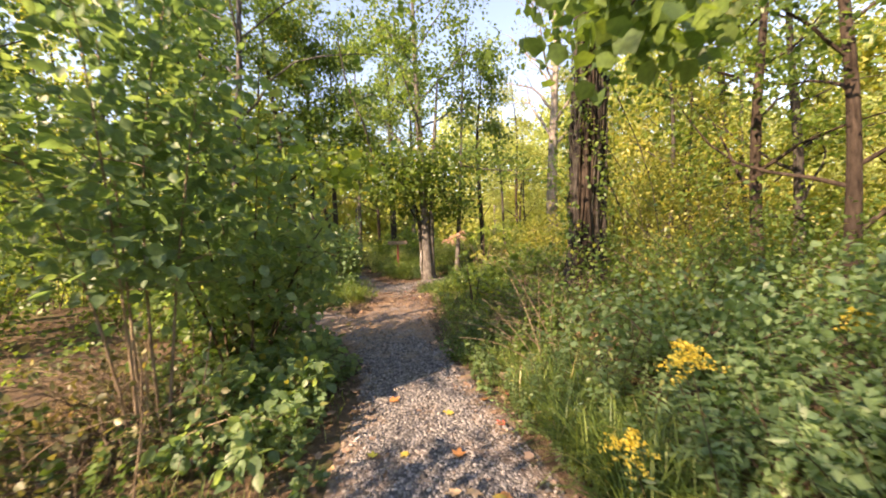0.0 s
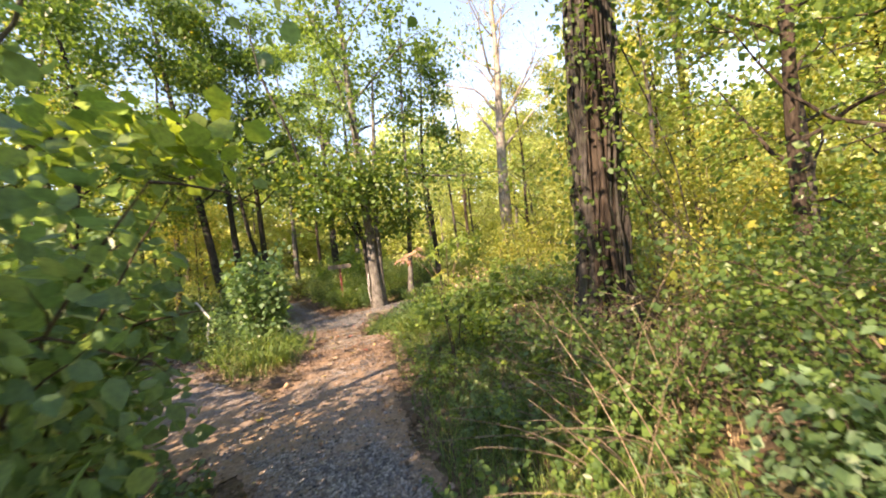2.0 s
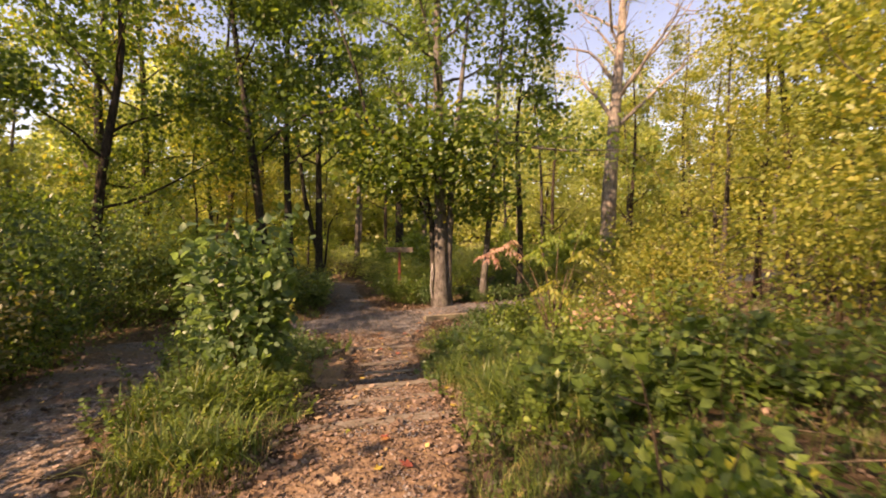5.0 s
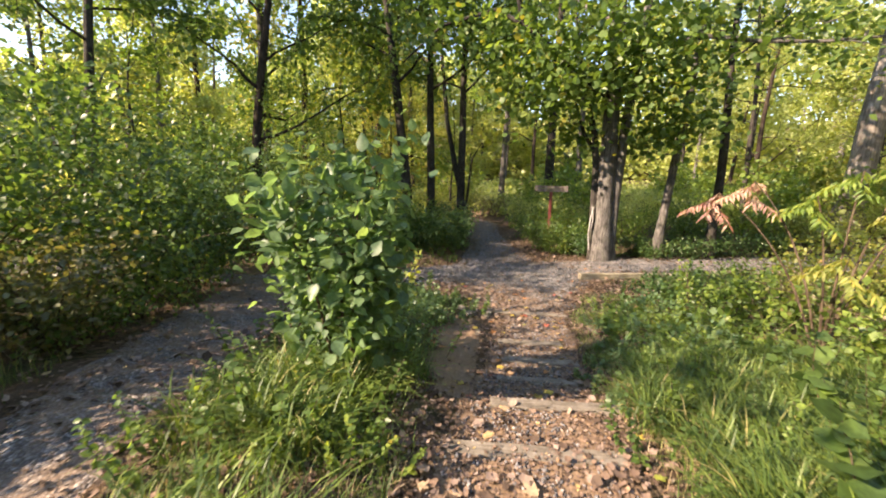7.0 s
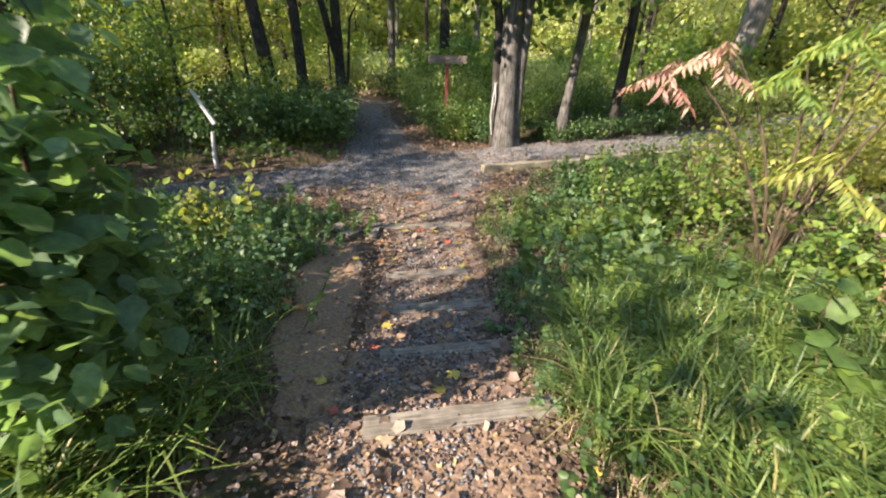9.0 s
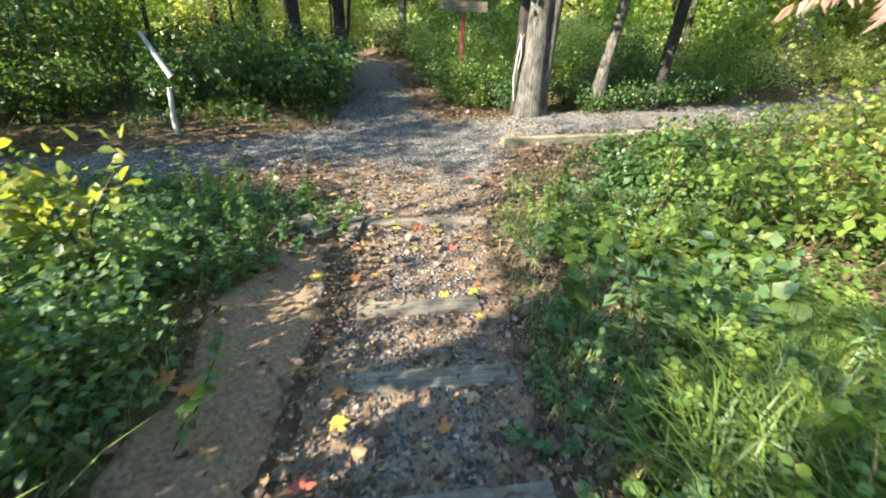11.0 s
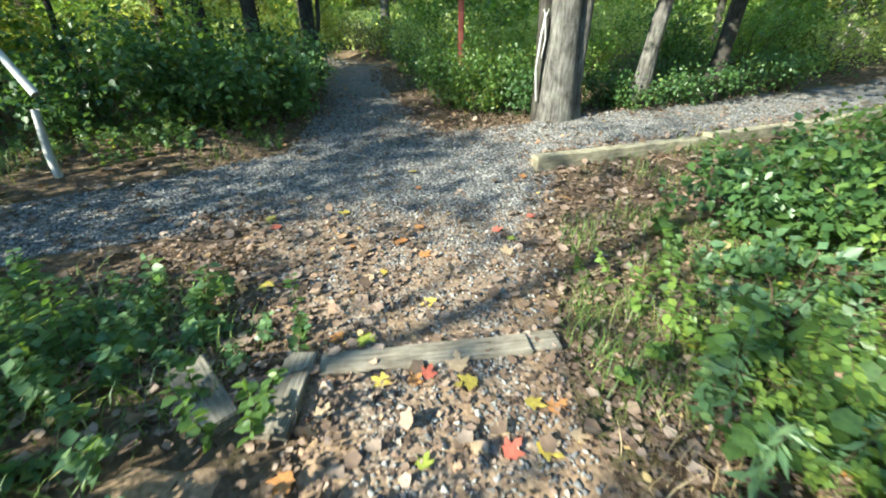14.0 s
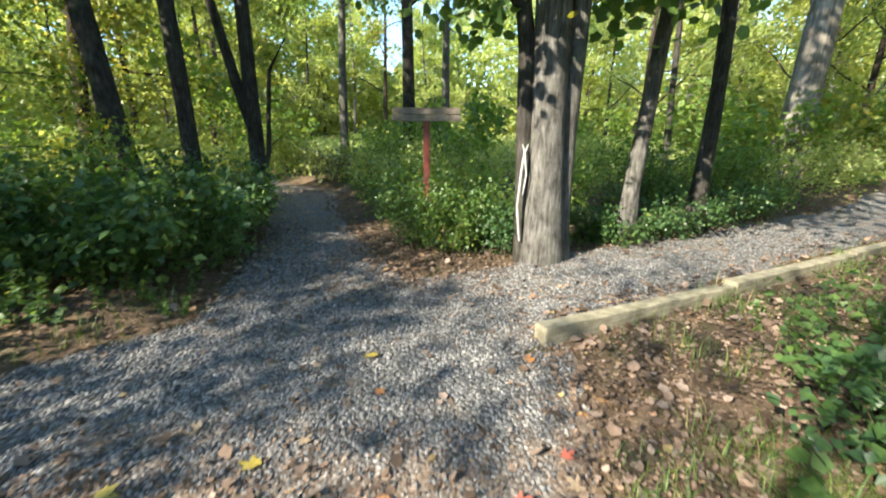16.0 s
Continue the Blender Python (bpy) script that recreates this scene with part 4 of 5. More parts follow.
for i, (x, y, h, r, lf) in enumerate([(7.0, 12.5, 8, 0.10, "yellow"), (6.2, 8.0, 10, 0.12, "light"), (8.8, 10.0, 11, 0.13, "yellow"), (9.5, 15.5, 9, 0.11, "yellow"), (7.6, 18.6, 8.5, 0.10, "yellow"), (5.2, 5.2, 9, 0.10, "mid"), (8.6, 4.0, 11, 0.14, "light"), (12, 20, 10, 0.12, "yellow"), (11.5, 25, 11, 0.12, "yellow"), (14, 12, 11, 0.12, "yellow")]):
    tree("ash_tree", (x, y), h, r, "slender tree with yellowing sunlit leaves", "brown" if i % 2 else "dark", lf, (0.02, 0.0), 0.10, 2.5, 13, 8000, 0.115, 80 + i, bend=0.3, group="yellowing trees")

for i, (x, y, h) in enumerate([(9.6, 29.5, 13.5), (6.2, 33.5, 14), (13.5, 31.5, 15), (11.0, 21.8, 12.5)]):
    tree("ash_tree", (x, y), h, 0.13, "tall slender tree in sunlit yellow leaf", "brown", ("yellow", "far")[i % 2], (0.02, 0.0), 0.12, 2.9, 13, 10000, 0.14, 160 + i, bend=0.3, group="yellowing trees")

# far woods: three kinds, copied; the first two in the hazed far leaf colour
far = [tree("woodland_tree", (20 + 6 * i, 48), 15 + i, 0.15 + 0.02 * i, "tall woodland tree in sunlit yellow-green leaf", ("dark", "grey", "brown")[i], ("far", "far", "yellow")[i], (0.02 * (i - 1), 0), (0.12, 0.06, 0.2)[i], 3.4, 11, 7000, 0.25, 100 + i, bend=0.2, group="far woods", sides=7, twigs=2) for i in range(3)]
rf = np.random.default_rng(42)
spots = []
while len(spots) < 68:
    x, y = rf.uniform(-34, 34), rf.uniform(-16, 62)
    near = (-13 < x < 11 and -4 < y < 27) or (x > 4 and 24 < y < 34 and x < 14)
    trail = float(path_edge(np.array([x]), np.array([y]))[0])
    sunny = (-27 < x < -10 and -16 < y < 8) or (-12 < x < 26 and 27 < y < 37)
    if near or sunny or trail < 1.3 or any(math.hypot(x - a, y - b) < 2.6 for a, b in spots):
        continue
    spots.append((x, y))
for i, (x, y) in enumerate(spots):
    # the clearing the sun comes in over stays open
    if y < -3 or (x < -15 and y < 16):
        continue
    place(far[i % 3], x, y, rf.uniform(0.75, 1.25), rf.uniform(0, 360), rf.uniform(-4, 4), -0.1)


# ---- shrubs ----
def near_shrubs(rows, label, group, name="shrub", **kw):
    for i, (x, y, rx, ry, h, leaf, n, ls) in enumerate(rows):
        shrub(name, (x, y), (rx, ry, h), label, leaf, n, ls, int(1000 + 37 * x + 91 * y), group=group, turn=0.0, **kw)


near_shrubs([(2.0, 3.3, 0.9, 0.9, 1.15, "blue", 2300, 0.07), (1.8, 2.1, 0.5, 0.5, 0.6, "blue", 900, 0.075), (2.5, 1.9, 0.7, 0.6, 0.85, "blue", 1200, 0.075), (2.2, 4.2, 0.6, 0.5, 0.9, "mid", 1200, 0.07), (3.3, 2.6, 1.1, 1.0, 1.25, "blue", 2200, 0.075), (3.0, 4.6, 1.2, 1.0, 1.45, "mid", 3000, 0.065), (1.85, 5.4, 0.8, 0.9, 0.9, "mid", 1500, 0.06),
             ],
            "dense green shrub beside the path", "right-hand shrubs")
near_shrubs([(4.6, 3.6, 1.3, 1.2, 1.5, "mid", 2400, 0.07), (3.9, 6.4, 1.3, 1.0, 1.7, "mid", 2200, 0.065), (1.6, 7.2, 0.7, 0.7, 0.6, "mid", 900, 0.065), (2.3, 9.3, 0.9, 0.8, 0.65, "mid", 1000, 0.07), (4.4, 8.3, 1.3, 1.2, 1.5, "yellow", 2200, 0.07), (5.9, 6.9, 1.4, 1.3, 2.0, "mid", 2600, 0.08), (6.3, 4.4, 1.4, 1.3, 2.0, "mid", 2400, 0.085), (6.4, 9.9, 1.5, 1.4, 2.6, "yellow", 2800, 0.085), (0.95, 8.35, 0.45, 0.45, 0.55, "light", 500, 0.09)],
            "dense green shrub beside the path", "right-hand shrubs")
near_shrubs([(1.3, 10.4, 0.7, 0.7, 0.5, "light", 800, 0.07), (2.7, 11.1, 0.9, 0.8, 0.8, "light", 900, 0.10), (4.2, 9.8, 1.4, 1.3, 2.3, "yellow", 3400, 0.075), (1.7, 12.5, 0.8, 0.8, 0.7, "light", 900, 0.08),
             (3.3, 13.2, 1.3, 1.1, 2.1, "yellow", 3400, 0.075), (5.2, 12.2, 1.4, 1.4, 2.8, "yellow", 3200, 0.08), (1.5, 14.7, 0.8, 0.75, 0.95, "light", 800, 0.10), (0.55, 14.3, 0.5, 0.5, 0.6, "light", 300, 0.11), (0.95, 15.9, 0.6, 0.5, 0.7, "mid", 700, 0.08), (0.0, 15.35, 0.45, 0.4, 0.5, "blue", 420, 0.075), (0.2, 13.5, 0.5, 0.45, 0.55, "blue", 380, 0.10), (2.7, 15.6, 1.1, 1.0, 1.6, "yellow", 2800, 0.07), (4.6, 15.8, 1.4, 1.2, 2.0, "yellow", 3000, 0.075)],
            "sunlit yellow-green shrub on the bank", "bank shrubs")
near_shrubs([(1.8, 12.1, 0.42, 0.4, 0.85, "red", 240, 0.085)], "small shrub turning pinkish red on the bank", "")
near_shrubs([(0.62, 15.5, 0.28, 0.26, 1.35, "light", 260, 0.065), (0.95, 14.9, 0.3, 0.3, 1.1, "mid", 200, 0.07)], "slender leafy sapling rising from the bank", "bank saplings", name="sapling", stems=3, low=0.2)
near_shrubs([(-2.68, 10.75, 0.50, 0.62, 2.1, "blue", 2000, 0.112)], "leafy sapling on the grassy island between the paths", "", name="sapling", shape=OVATE)
near_shrubs([(0.55, 7.95, 0.32, 0.3, 1.22, "light", 110, 0.085)], "slender bright green sapling shoot beside the path", "", name="sapling", shape=OVATE, stems=3, low=0.5)
near_shrubs([(-3.4, 12.8, 0.28, 0.28, 1.05, "yellow", 240, 0.08)], "small yellowing sapling beside the worn soil", "", name="sapling", shape=BROAD, stems=4)
near_shrubs([(-2.85, 12.1, 0.5, 0.6, 0.55, "blue", 1500, 0.05), (-3.6, 12.9, 0.7, 0.6, 0.6, "blue", 1300, 0.065)], "low green shrub on the island between the paths", "island shrubs")
near_shrubs([(-2.6, 4.8, 0.8, 0.8, 0.9, "mid", 1600, 0.07), (-3.9, 6.6, 1.0, 0.9, 1.5, "mid", 2200, 0.075), (-3.6, 2.2, 0.7, 0.7, 0.6, "mid", 700, 0.08)],
            "shaded green shrub at the path start", "path-start shrubs", keep=True)
near_shrubs([(-6.4, 9.6, 1.4, 1.2, 2.3, "mid", 4200, 0.09), (-7.7, 11.7, 1.4, 1.3, 2.7, "dark", 4400, 0.09), (-9.0, 13.9, 1.5, 1.3, 2.8, "mid", 3600, 0.095), (-5.7, 7.6, 1.2, 1.1, 1.9, "mid", 3400, 0.08), (-6.9, 5.6, 1.4, 1.3, 2.2, "mid", 2600, 0.09), (-9.2, 9.4, 1.6, 1.5, 3.6, "mid", 3600, 0.105), (-10.8, 12.0, 1.6, 1.5, 3.8, "mid", 3200, 0.115), (-8.2, 7.2, 1.5, 1.4, 3.0, "light", 2800, 0.105), (-5.5, 10.4, 0.5, 0.6, 0.55, "mid", 1000, 0.06), (-11.4, 16.4, 1.6, 1.4, 3.2, "mid", 2800, 0.11), (-12.5, 19.4, 1.6, 1.5, 3.4, "light", 2600, 0.115)],
            "dark leafy shrub bordering the side path", "side path shrubs", keep=False)
near_shrubs([(-5.6, 18.7, 1.0, 0.85, 1.2, "dark", 3000, 0.11), (-7.0, 18.3, 1.2, 0.8, 1.3, "dark", 2900, 0.10), (-8.4, 17.0, 1.0, 0.7, 1.0, "mid", 2000, 0.075), (-5.1, 20.0, 0.7, 0.7, 0.85, "blue", 1700, 0.095), (-5.6, 20.6, 1.0, 1.1, 1.2, "dark", 2800, 0.10), (-7.3, 20.3, 1.3, 1.1, 1.4, "mid", 3000, 0.08), (-8.6, 18.4, 1.2, 1.0, 2.5, "mid", 3400, 0.085), (-9.6, 16.6, 1.2, 1.1, 1.9, "dark", 2600, 0.085), (-6.0, 22.4, 0.9, 0.9, 1.0, "light", 2000, 0.075)],
            "lush green bush at the trail junction", "junction bushes", keep=False)
near_shrubs([(-2.0, 22.2, 0.9, 0.9, 1.3, "light", 2400, 0.07), (-3.1, 22.8, 0.7, 0.8, 1.2, "mid", 2000, 0.07), (-1.3, 21.3, 0.7, 0.6, 0.85, "mid", 2000, 0.065), (-0.2, 22.0, 0.9, 0.8, 1.2, "light", 2200, 0.07), (1.6, 22.6, 1.0, 0.9, 1.1, "mid", 2200, 0.07), (3.4, 23.4, 1.1, 0.9, 1.1, "light", 2200, 0.07),],
            "bright green undergrowth beyond the trail", "trailside undergrowth", keep=False)
# farther row, mostly in the far leaf colour with haze painted in
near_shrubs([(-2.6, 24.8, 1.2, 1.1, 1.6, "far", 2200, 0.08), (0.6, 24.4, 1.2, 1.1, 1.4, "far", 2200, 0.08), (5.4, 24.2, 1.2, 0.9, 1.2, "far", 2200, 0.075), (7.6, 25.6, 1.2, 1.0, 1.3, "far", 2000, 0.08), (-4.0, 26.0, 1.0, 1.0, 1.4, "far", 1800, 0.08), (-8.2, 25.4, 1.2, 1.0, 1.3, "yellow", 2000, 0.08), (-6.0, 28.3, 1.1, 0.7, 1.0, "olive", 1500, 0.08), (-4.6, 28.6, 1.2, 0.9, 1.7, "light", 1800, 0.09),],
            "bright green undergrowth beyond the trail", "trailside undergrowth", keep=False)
near_shrubs([(-1.75, 20.55, 0.5, 0.4, 0.95, "mid", 1700, 0.065), (-1.25, 20.2, 0.45, 0.3, 0.75, "dark", 1500, 0.06), (0.1, 20.9, 0.5, 0.4, 0.5, "dark", 1100, 0.06), (-2.5, 20.55, 0.5, 0.35, 1.25, "mid", 1800, 0.065), (-2.0, 20.3, 0.45, 0.3, 0.8, "mid", 1200, 0.06), (0.55, 20.75, 0.5, 0.3, 0.6, "dark", 1100, 0.065), (1.5, 21.25, 0.6, 0.4, 0.65, "dark", 1300, 0.065), (2.6, 21.9, 0.7, 0.4, 0.8, "dark", 1400, 0.07), (3.8, 22.55, 0.7, 0.4, 0.8, "mid", 1300, 0.07), (-8.2, 30.2, 1.3, 1.0, 1.6, "yellow", 1800, 0.1)],
            "bright green undergrowth beyond the trail", "trailside undergrowth", keep=False)
near_shrubs([(0.45, 16.5, 0.55, 0.5, 0.6, "dark", 1300, 0.08), (1.2, 16.9, 0.6, 0.5, 0.7, "dark", 1400, 0.08), (2.2, 17.6, 0.8, 0.6, 0.9, "mid", 1600, 0.07), (4.2, 18.4, 1.0, 0.8, 1.3, "light", 2000, 0.075), (6.0, 18.0, 1.3, 1.1, 1.8, "yellow", 2400, 0.08)],
            "light green shrub below the kerb", "kerb shrubs", keep=False)

near_shrubs([(-8.0, 13.2, 1.2, 1.0, 2.7, "blue", 3600, 0.095), (-9.2, 17.5, 1.4, 1.2, 3.3, "blue", 3800, 0.095), (-10.6, 16.0, 1.3, 1.1, 3.3, "mid", 3400, 0.095), (-6.0, 8.3, 1.0, 0.9, 2.2, "mid", 3000, 0.085)],
            "tall dense leafy shrub beyond the side path", "side path thicket", keep=False, low=0.05, stems=6, twigs=9)
near_shrubs([(-5.05, 9.0, 0.6, 0.7, 1.0, "mid", 1900, 0.075), (-5.35, 10.1, 0.6, 0.7, 1.25, "olive", 2100, 0.07), (-5.95, 11.1, 0.7, 0.8, 1.5, "mid", 2400, 0.075), (-6.7, 12.3, 0.8, 0.8, 1.7, "dark", 2600, 0.08), (-7.6, 13.3, 0.9, 0.8, 1.7, "mid", 2600, 0.08), (-4.6, 7.7, 0.6, 0.7, 0.9, "mid", 1600, 0.075), (-4.3, 6.5, 0.7, 0.7, 1.0, "light", 1600, 0.08)],
            "tangled low shrub along the side path", "side path shrubs", keep=False, low=0.03, dense=0.0)
near_shrubs([(-3.65, 11.7, 0.55, 0.6, 1.0, "blue", 1500, 0.07), (-4.75, 13.1, 0.6, 0.6, 0.65, "light", 1300, 0.065), (-3.1, 11.3, 0.5, 0.5, 0.75, "blue", 1300, 0.055)],
            "small leafy shrub on the island between the paths", "island shrubs", keep=True, low=0.04)

# the leafy wall at the start of the path, and the low plants under it
near_shrubs([(-2.1, 4.15, 1.2, 1.05, 3.1, "blue", 3000, 0.11), (-3.1, 5.3, 1.1, 0.9, 2.1, "mid", 1500, 0.095), (-2.2, 5.0, 0.9, 0.9, 2.0, "blue", 1600, 0.095)],
            "tall leafy shrub overhanging the path start", "path-start thicket", keep=True, shape=OVATE, low=0.24, stems=6, twigs=9)
near_shrubs([(-2.25, 3.0, 1.0, 0.85, 4.0, "blue", 3000, 0.11)],
            "tall leafy shrub arching over low plants at the path start", "path-start thicket", keep=True, shape=OVATE, low=0.30, stems=5, twigs=12, stem_mat=DRY)
# out of view behind the start, added only to shade the near path
near_shrubs([(-2.7, -0.5, 0.9, 0.8, 3.2, "mid", 1700, 0.11)],
            "unseen leafy shrub added behind the path start for shade", "path-start thicket", keep=True, shape=OVATE, low=0.3, stems=5, twigs=9)
near_shrubs([(-1.95, 4.25, 0.65, 0.6, 0.6, "blue", 800, 0.115), (-1.55, 3.8, 0.55, 0.7, 0.55, "blue", 850, 0.11), (-1.5, 2.9, 0.4, 0.5, 0.4, "blue", 450, 0.10), (-2.4, 4.7, 0.6, 0.6, 0.7, "mid", 600, 0.11)],
            "low blue-green plant with large oval leaves", "path-start low plants", keep=True, shape=OVATE, low=0.15)


def bramble(x, y, r, h, stems, seed, leaf="olive"):
    """A tangle of thin arching dead stems with few leaves."""
    rng = np.random.default_rng(seed)
    root = thing("bramble", pose(x, y, hz(x, y) - 0.02), "grey-brown tangle of thin dead bramble stems", "bramble", "bramble tangles")
    P = []
    for k in range(stems):
        g = Geo()
        for j in range(5):
            a = rng.uniform(0, 6.28)
            foot = np.array([0.5 * r * rng.uniform(-1, 1), 0.5 * r * rng.uniform(-1, 1), 0])
            line = bent(rng, foot, (0.7 * math.cos(a), 0.7 * math.sin(a), 1.0), h * rng.uniform(0.9, 1.6), 9, 0.5, -1.6)
            line[:, 2] = np.maximum(line[:, 2], 0.0)
            tube(g, line, np.linspace(0.006, 0.002, 9), 4)
            for q in (3, 5, 6):
                tube(g, bent(rng, line[q], rng.standard_normal(3), 0.3 * h, 4, 0.6), [0.003, 0.0025, 0.002, 0.001], 3)
            P += [line[q] + 0.06 * rng.standard_normal(3) for q in (3, 4, 5, 6, 7, 8) for _ in range(2)]
        part("stem", g, TWIG if k % 2 else DRY, root)
    part("foliage", leaves(Geo(), np.array(P), rng.standard_normal((len(P), 3)), 0.06 * rng.uniform(0.5, 1.2, len(P)), BROAD, rng), LEAF[leaf], root)
    return root


for k, (x, y, r, h, lf) in enumerate([(-2.7, 3.3, 0.7, 0.8, "olive"), (-2.3, 2.6, 0.6, 0.7, "olive"), (-3.2, 4.0, 0.8, 0.9, "olive"), (2.0, 5.6, 0.8, 0.9, "mid"), (2.7, 6.3, 0.9, 1.3, "olive"), (3.4, 7.1, 0.9, 1.5, "mid"), (1.9, 7.0, 0.7, 0.9, "olive"), (3.0, 8.6, 0.9, 1.2, "yellow"), (-5.6, 9.6, 0.8, 1.0, "olive"), (-6.5, 11.4, 0.9, 1.3, "mid"), (2.6, 12.0, 0.9, 1.3, "yellow"), (1.9, 10.6, 0.7, 0.9, "olive"), (2.2, 13.9, 0.8, 1.2, "olive"), (-9.0, 16.0, 1.0, 1.1, "mid")]):
    bramble(x, y, r, h, 8 if x < -1 and y < 5 else 5, 500 + k, lf)

# red sumac spray above the right-hand shrubs
sumac = thing("sumac", pose(1.25, 13.0, hz(1.25, 13.0) - 0.02), "sumac shrub with drooping pinkish-red leaves", "shrub")
rs = np.random.default_rng(3)
sumac_foot = hz(1.25, 13.0) - 0.02
for k, (dx, dy, zt, kind) in enumerate([(-0.66, 0.3, 2.33, "red"), (-0.95, 0.35, 2.2, "red"), (-0.2, 0.1, 2.2, "light"), (0.15, 0.2, 2.45, "light"), (0.5, -0.1, 2.2, "yellow"), (0.7, 0.5, 2.6, "light"), (-0.1, -0.4, 1.7, "yellow")]):
    t_ = np.linspace(0, 1, 9)[:, None]
    top = np.array([dx, dy, zt - sumac_foot])
    line = 2 * t_ * (1 - t_) * top * np.array([0.25, 0.25, 0.7]) + t_ * t_ * top
    part("stem", tube(Geo(), line, np.linspace(0.016, 0.005, 9), 5), TWIG, sumac, smooth=True)
    P, W = [], []
    for j in range(6):
        b = math.pi + (j - 2.5) * 0.75 + rs.uniform(-0.3, 0.3)
        ax = np.array([math.cos(b), math.sin(b), -0.22 - 0.1 * j % 0.3])
        for q in np.linspace(0.04, 0.32, 8):
            for sgn in (-1, 1):
                P.append(line[8] - np.array([0, 0, 0.03 * j]) + ax * q - np.array([0, 0, 0.25 * q * q]))
                W.append(np.array([-ax[1] * sgn, ax[0] * sgn, -0.9]) + 0.5 * ax + 0.15 * rs.standard_normal(3))
    part("foliage", leaves(Geo(), np.array(P), np.array(W), 0.11, NARROW, rs), LEAF[kind], sumac)

# distant shrub belt, copied
belt = [shrub("thicket_shrub", (16 + 4 * i, 40), (1.4, 1.4, 1.7 + 0.4 * i), "far thicket shrub in yellow-green leaf", ("far", "yellow", "light")[i], 1350, 0.19, 300 + i, group="far thicket", keep=False, stems=4, twigs=4) for i in range(3)]
rb2 = np.random.default_rng(8)
count = 0
while count < 96:
    x, y = rb2.uniform(-26, 26), rb2.uniform(-10, 44)
    if (-9.5 < x < 7 and 0 < y < 25) or (-15 < x < 5 and y < 3) or float(path_edge(np.array([x]), np.array([y]))[0]) < 1.4:
        continue
    if y > -2:
        place(belt[count % 3], x, y, rb2.uniform(0.7, 1.3), rb2.uniform(0, 360))
    count += 1

# canopy leaves far behind everything, haze put into their pale colour
rw = np.random.default_rng(12)


def ring_leaves(n, az0, az1, s0, s1):
    az = rw.uniform(az0, az1, n)
    dist = rw.uniform(46, 68, n)
    fx, fy = dist * np.sin(az), 14 + dist * np.cos(az)
    top = 15 + 4 * np.sin(az * 7) + 3 * np.sin(az * 17 + 1) + 2 * np.sin(az * 41)
    fz = height(fx, fy) + rw.uniform(0, 1, n) ** 1.1 * top
    return np.stack([fx, fy, fz], 1), rw.uniform(s0, s1, n)


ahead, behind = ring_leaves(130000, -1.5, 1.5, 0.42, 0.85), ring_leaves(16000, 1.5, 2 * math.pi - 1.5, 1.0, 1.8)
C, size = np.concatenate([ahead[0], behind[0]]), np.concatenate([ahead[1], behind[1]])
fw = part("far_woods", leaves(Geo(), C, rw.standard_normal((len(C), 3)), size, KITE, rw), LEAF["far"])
tagged(fw, "distant yellow-green woods coloured pale for sun and haze", "woods", kind="stuff")


# ---- herbs, grass, litter, stones ----
kinds = {
    "broad": herb("broadleaf_weed", (-1.55, 3.5), 0.45, "low broad-leaved weed at the path edge", "blue", 5, 0.28, 13, 0.075, 1, group="path edge weeds"),
    "light": herb("broadleaf_weed", (0.55, 14.3), 0.55, "bright green broad-leaved weed beside the steps", "light", 5, 0.32, 13, 0.072, 2, group="path edge weeds"),
    "vine": herb("trailing_vine", (0.35, 13.6), 0.42, "trailing vine with large lobed green leaves", "mid", 5, 0.4, 8, 0.115, 3, LOBED, group="vines"),
    "small": herb("ground_ivy", (-3.3, 13.6), 0.22, "low blue-green ground cover plant", "blue", 6, 0.36, 12, 0.065, 4, KITE, group="ground cover"),
    "blue": herb("mugwort", (1.3, 3.0), 0.7, "grey-green feathery weed beside the path", "blue", 5, 0.28, 20, 0.10, 5, NARROW, group="path edge weeds"),
    "mid": herb("broadleaf_weed", (0.9, 11.5), 0.5, "green leafy weed beside the steps", "mid", 5, 0.3, 14, 0.065, 6, group="path edge weeds"),
}
kinds["big"] = herb("wild_grape_vine", (0.5, 14.0), 0.45, "wild vine with very large lobed green leaves", "light", 4, 0.35, 5, 0.14, 7, LOBED, group="vines")
rh = np.random.default_rng(21)


def sow(kind, n, x0, x1, y0, y1, s0=0.7, s1=1.25, gap=0.12):
    done = tries = 0
    while done < n and tries < 40 * n:
        tries += 1
        x, y = rh.uniform(x0, x1), rh.uniform(y0, y1)
        if float(path_edge(np.array([x]), np.array([y]))[0]) < gap or float(polyline_distance(np.array([x]), np.array([y]), CHUTE)[0][0]) < 0.12:
            continue
        place(kinds[kind], x, y, rh.uniform(s0, s1), rh.uniform(0, 360), rh.uniform(-18, 18))
        done += 1


sow("broad", 22, -2.2, -1.0, 2.9, 5.6)
sow("small", 10, -2.4, -1.0, 2.6, 6.0)
sow("mid", 12, -4.0, -1.9, 2.0, 4.4, 0.6, 1.1)
sow("vine", 5, -3.6, -1.9, 2.2, 4.2, 0.6, 0.9)
sow("blue", 16, 0.9, 2.6, 1.6, 4.6, gap=0.3)
sow("mid", 18, 0.5, 2.6, 2.0, 8.0, gap=0.25)
sow("blue", 10, 0.6, 1.6, 1.8, 4.2, 0.45, 0.8, gap=0.12)
sow("small", 20, 0.2, 2.4, 3.0, 9.0)
sow("light", 22, -0.3, 1.8, 8.2, 13.4, 0.5, 1.1, gap=0.2)
sow("mid", 22, -0.4, 1.4, 8.2, 12.6, 0.6, 1.1, gap=0.12)
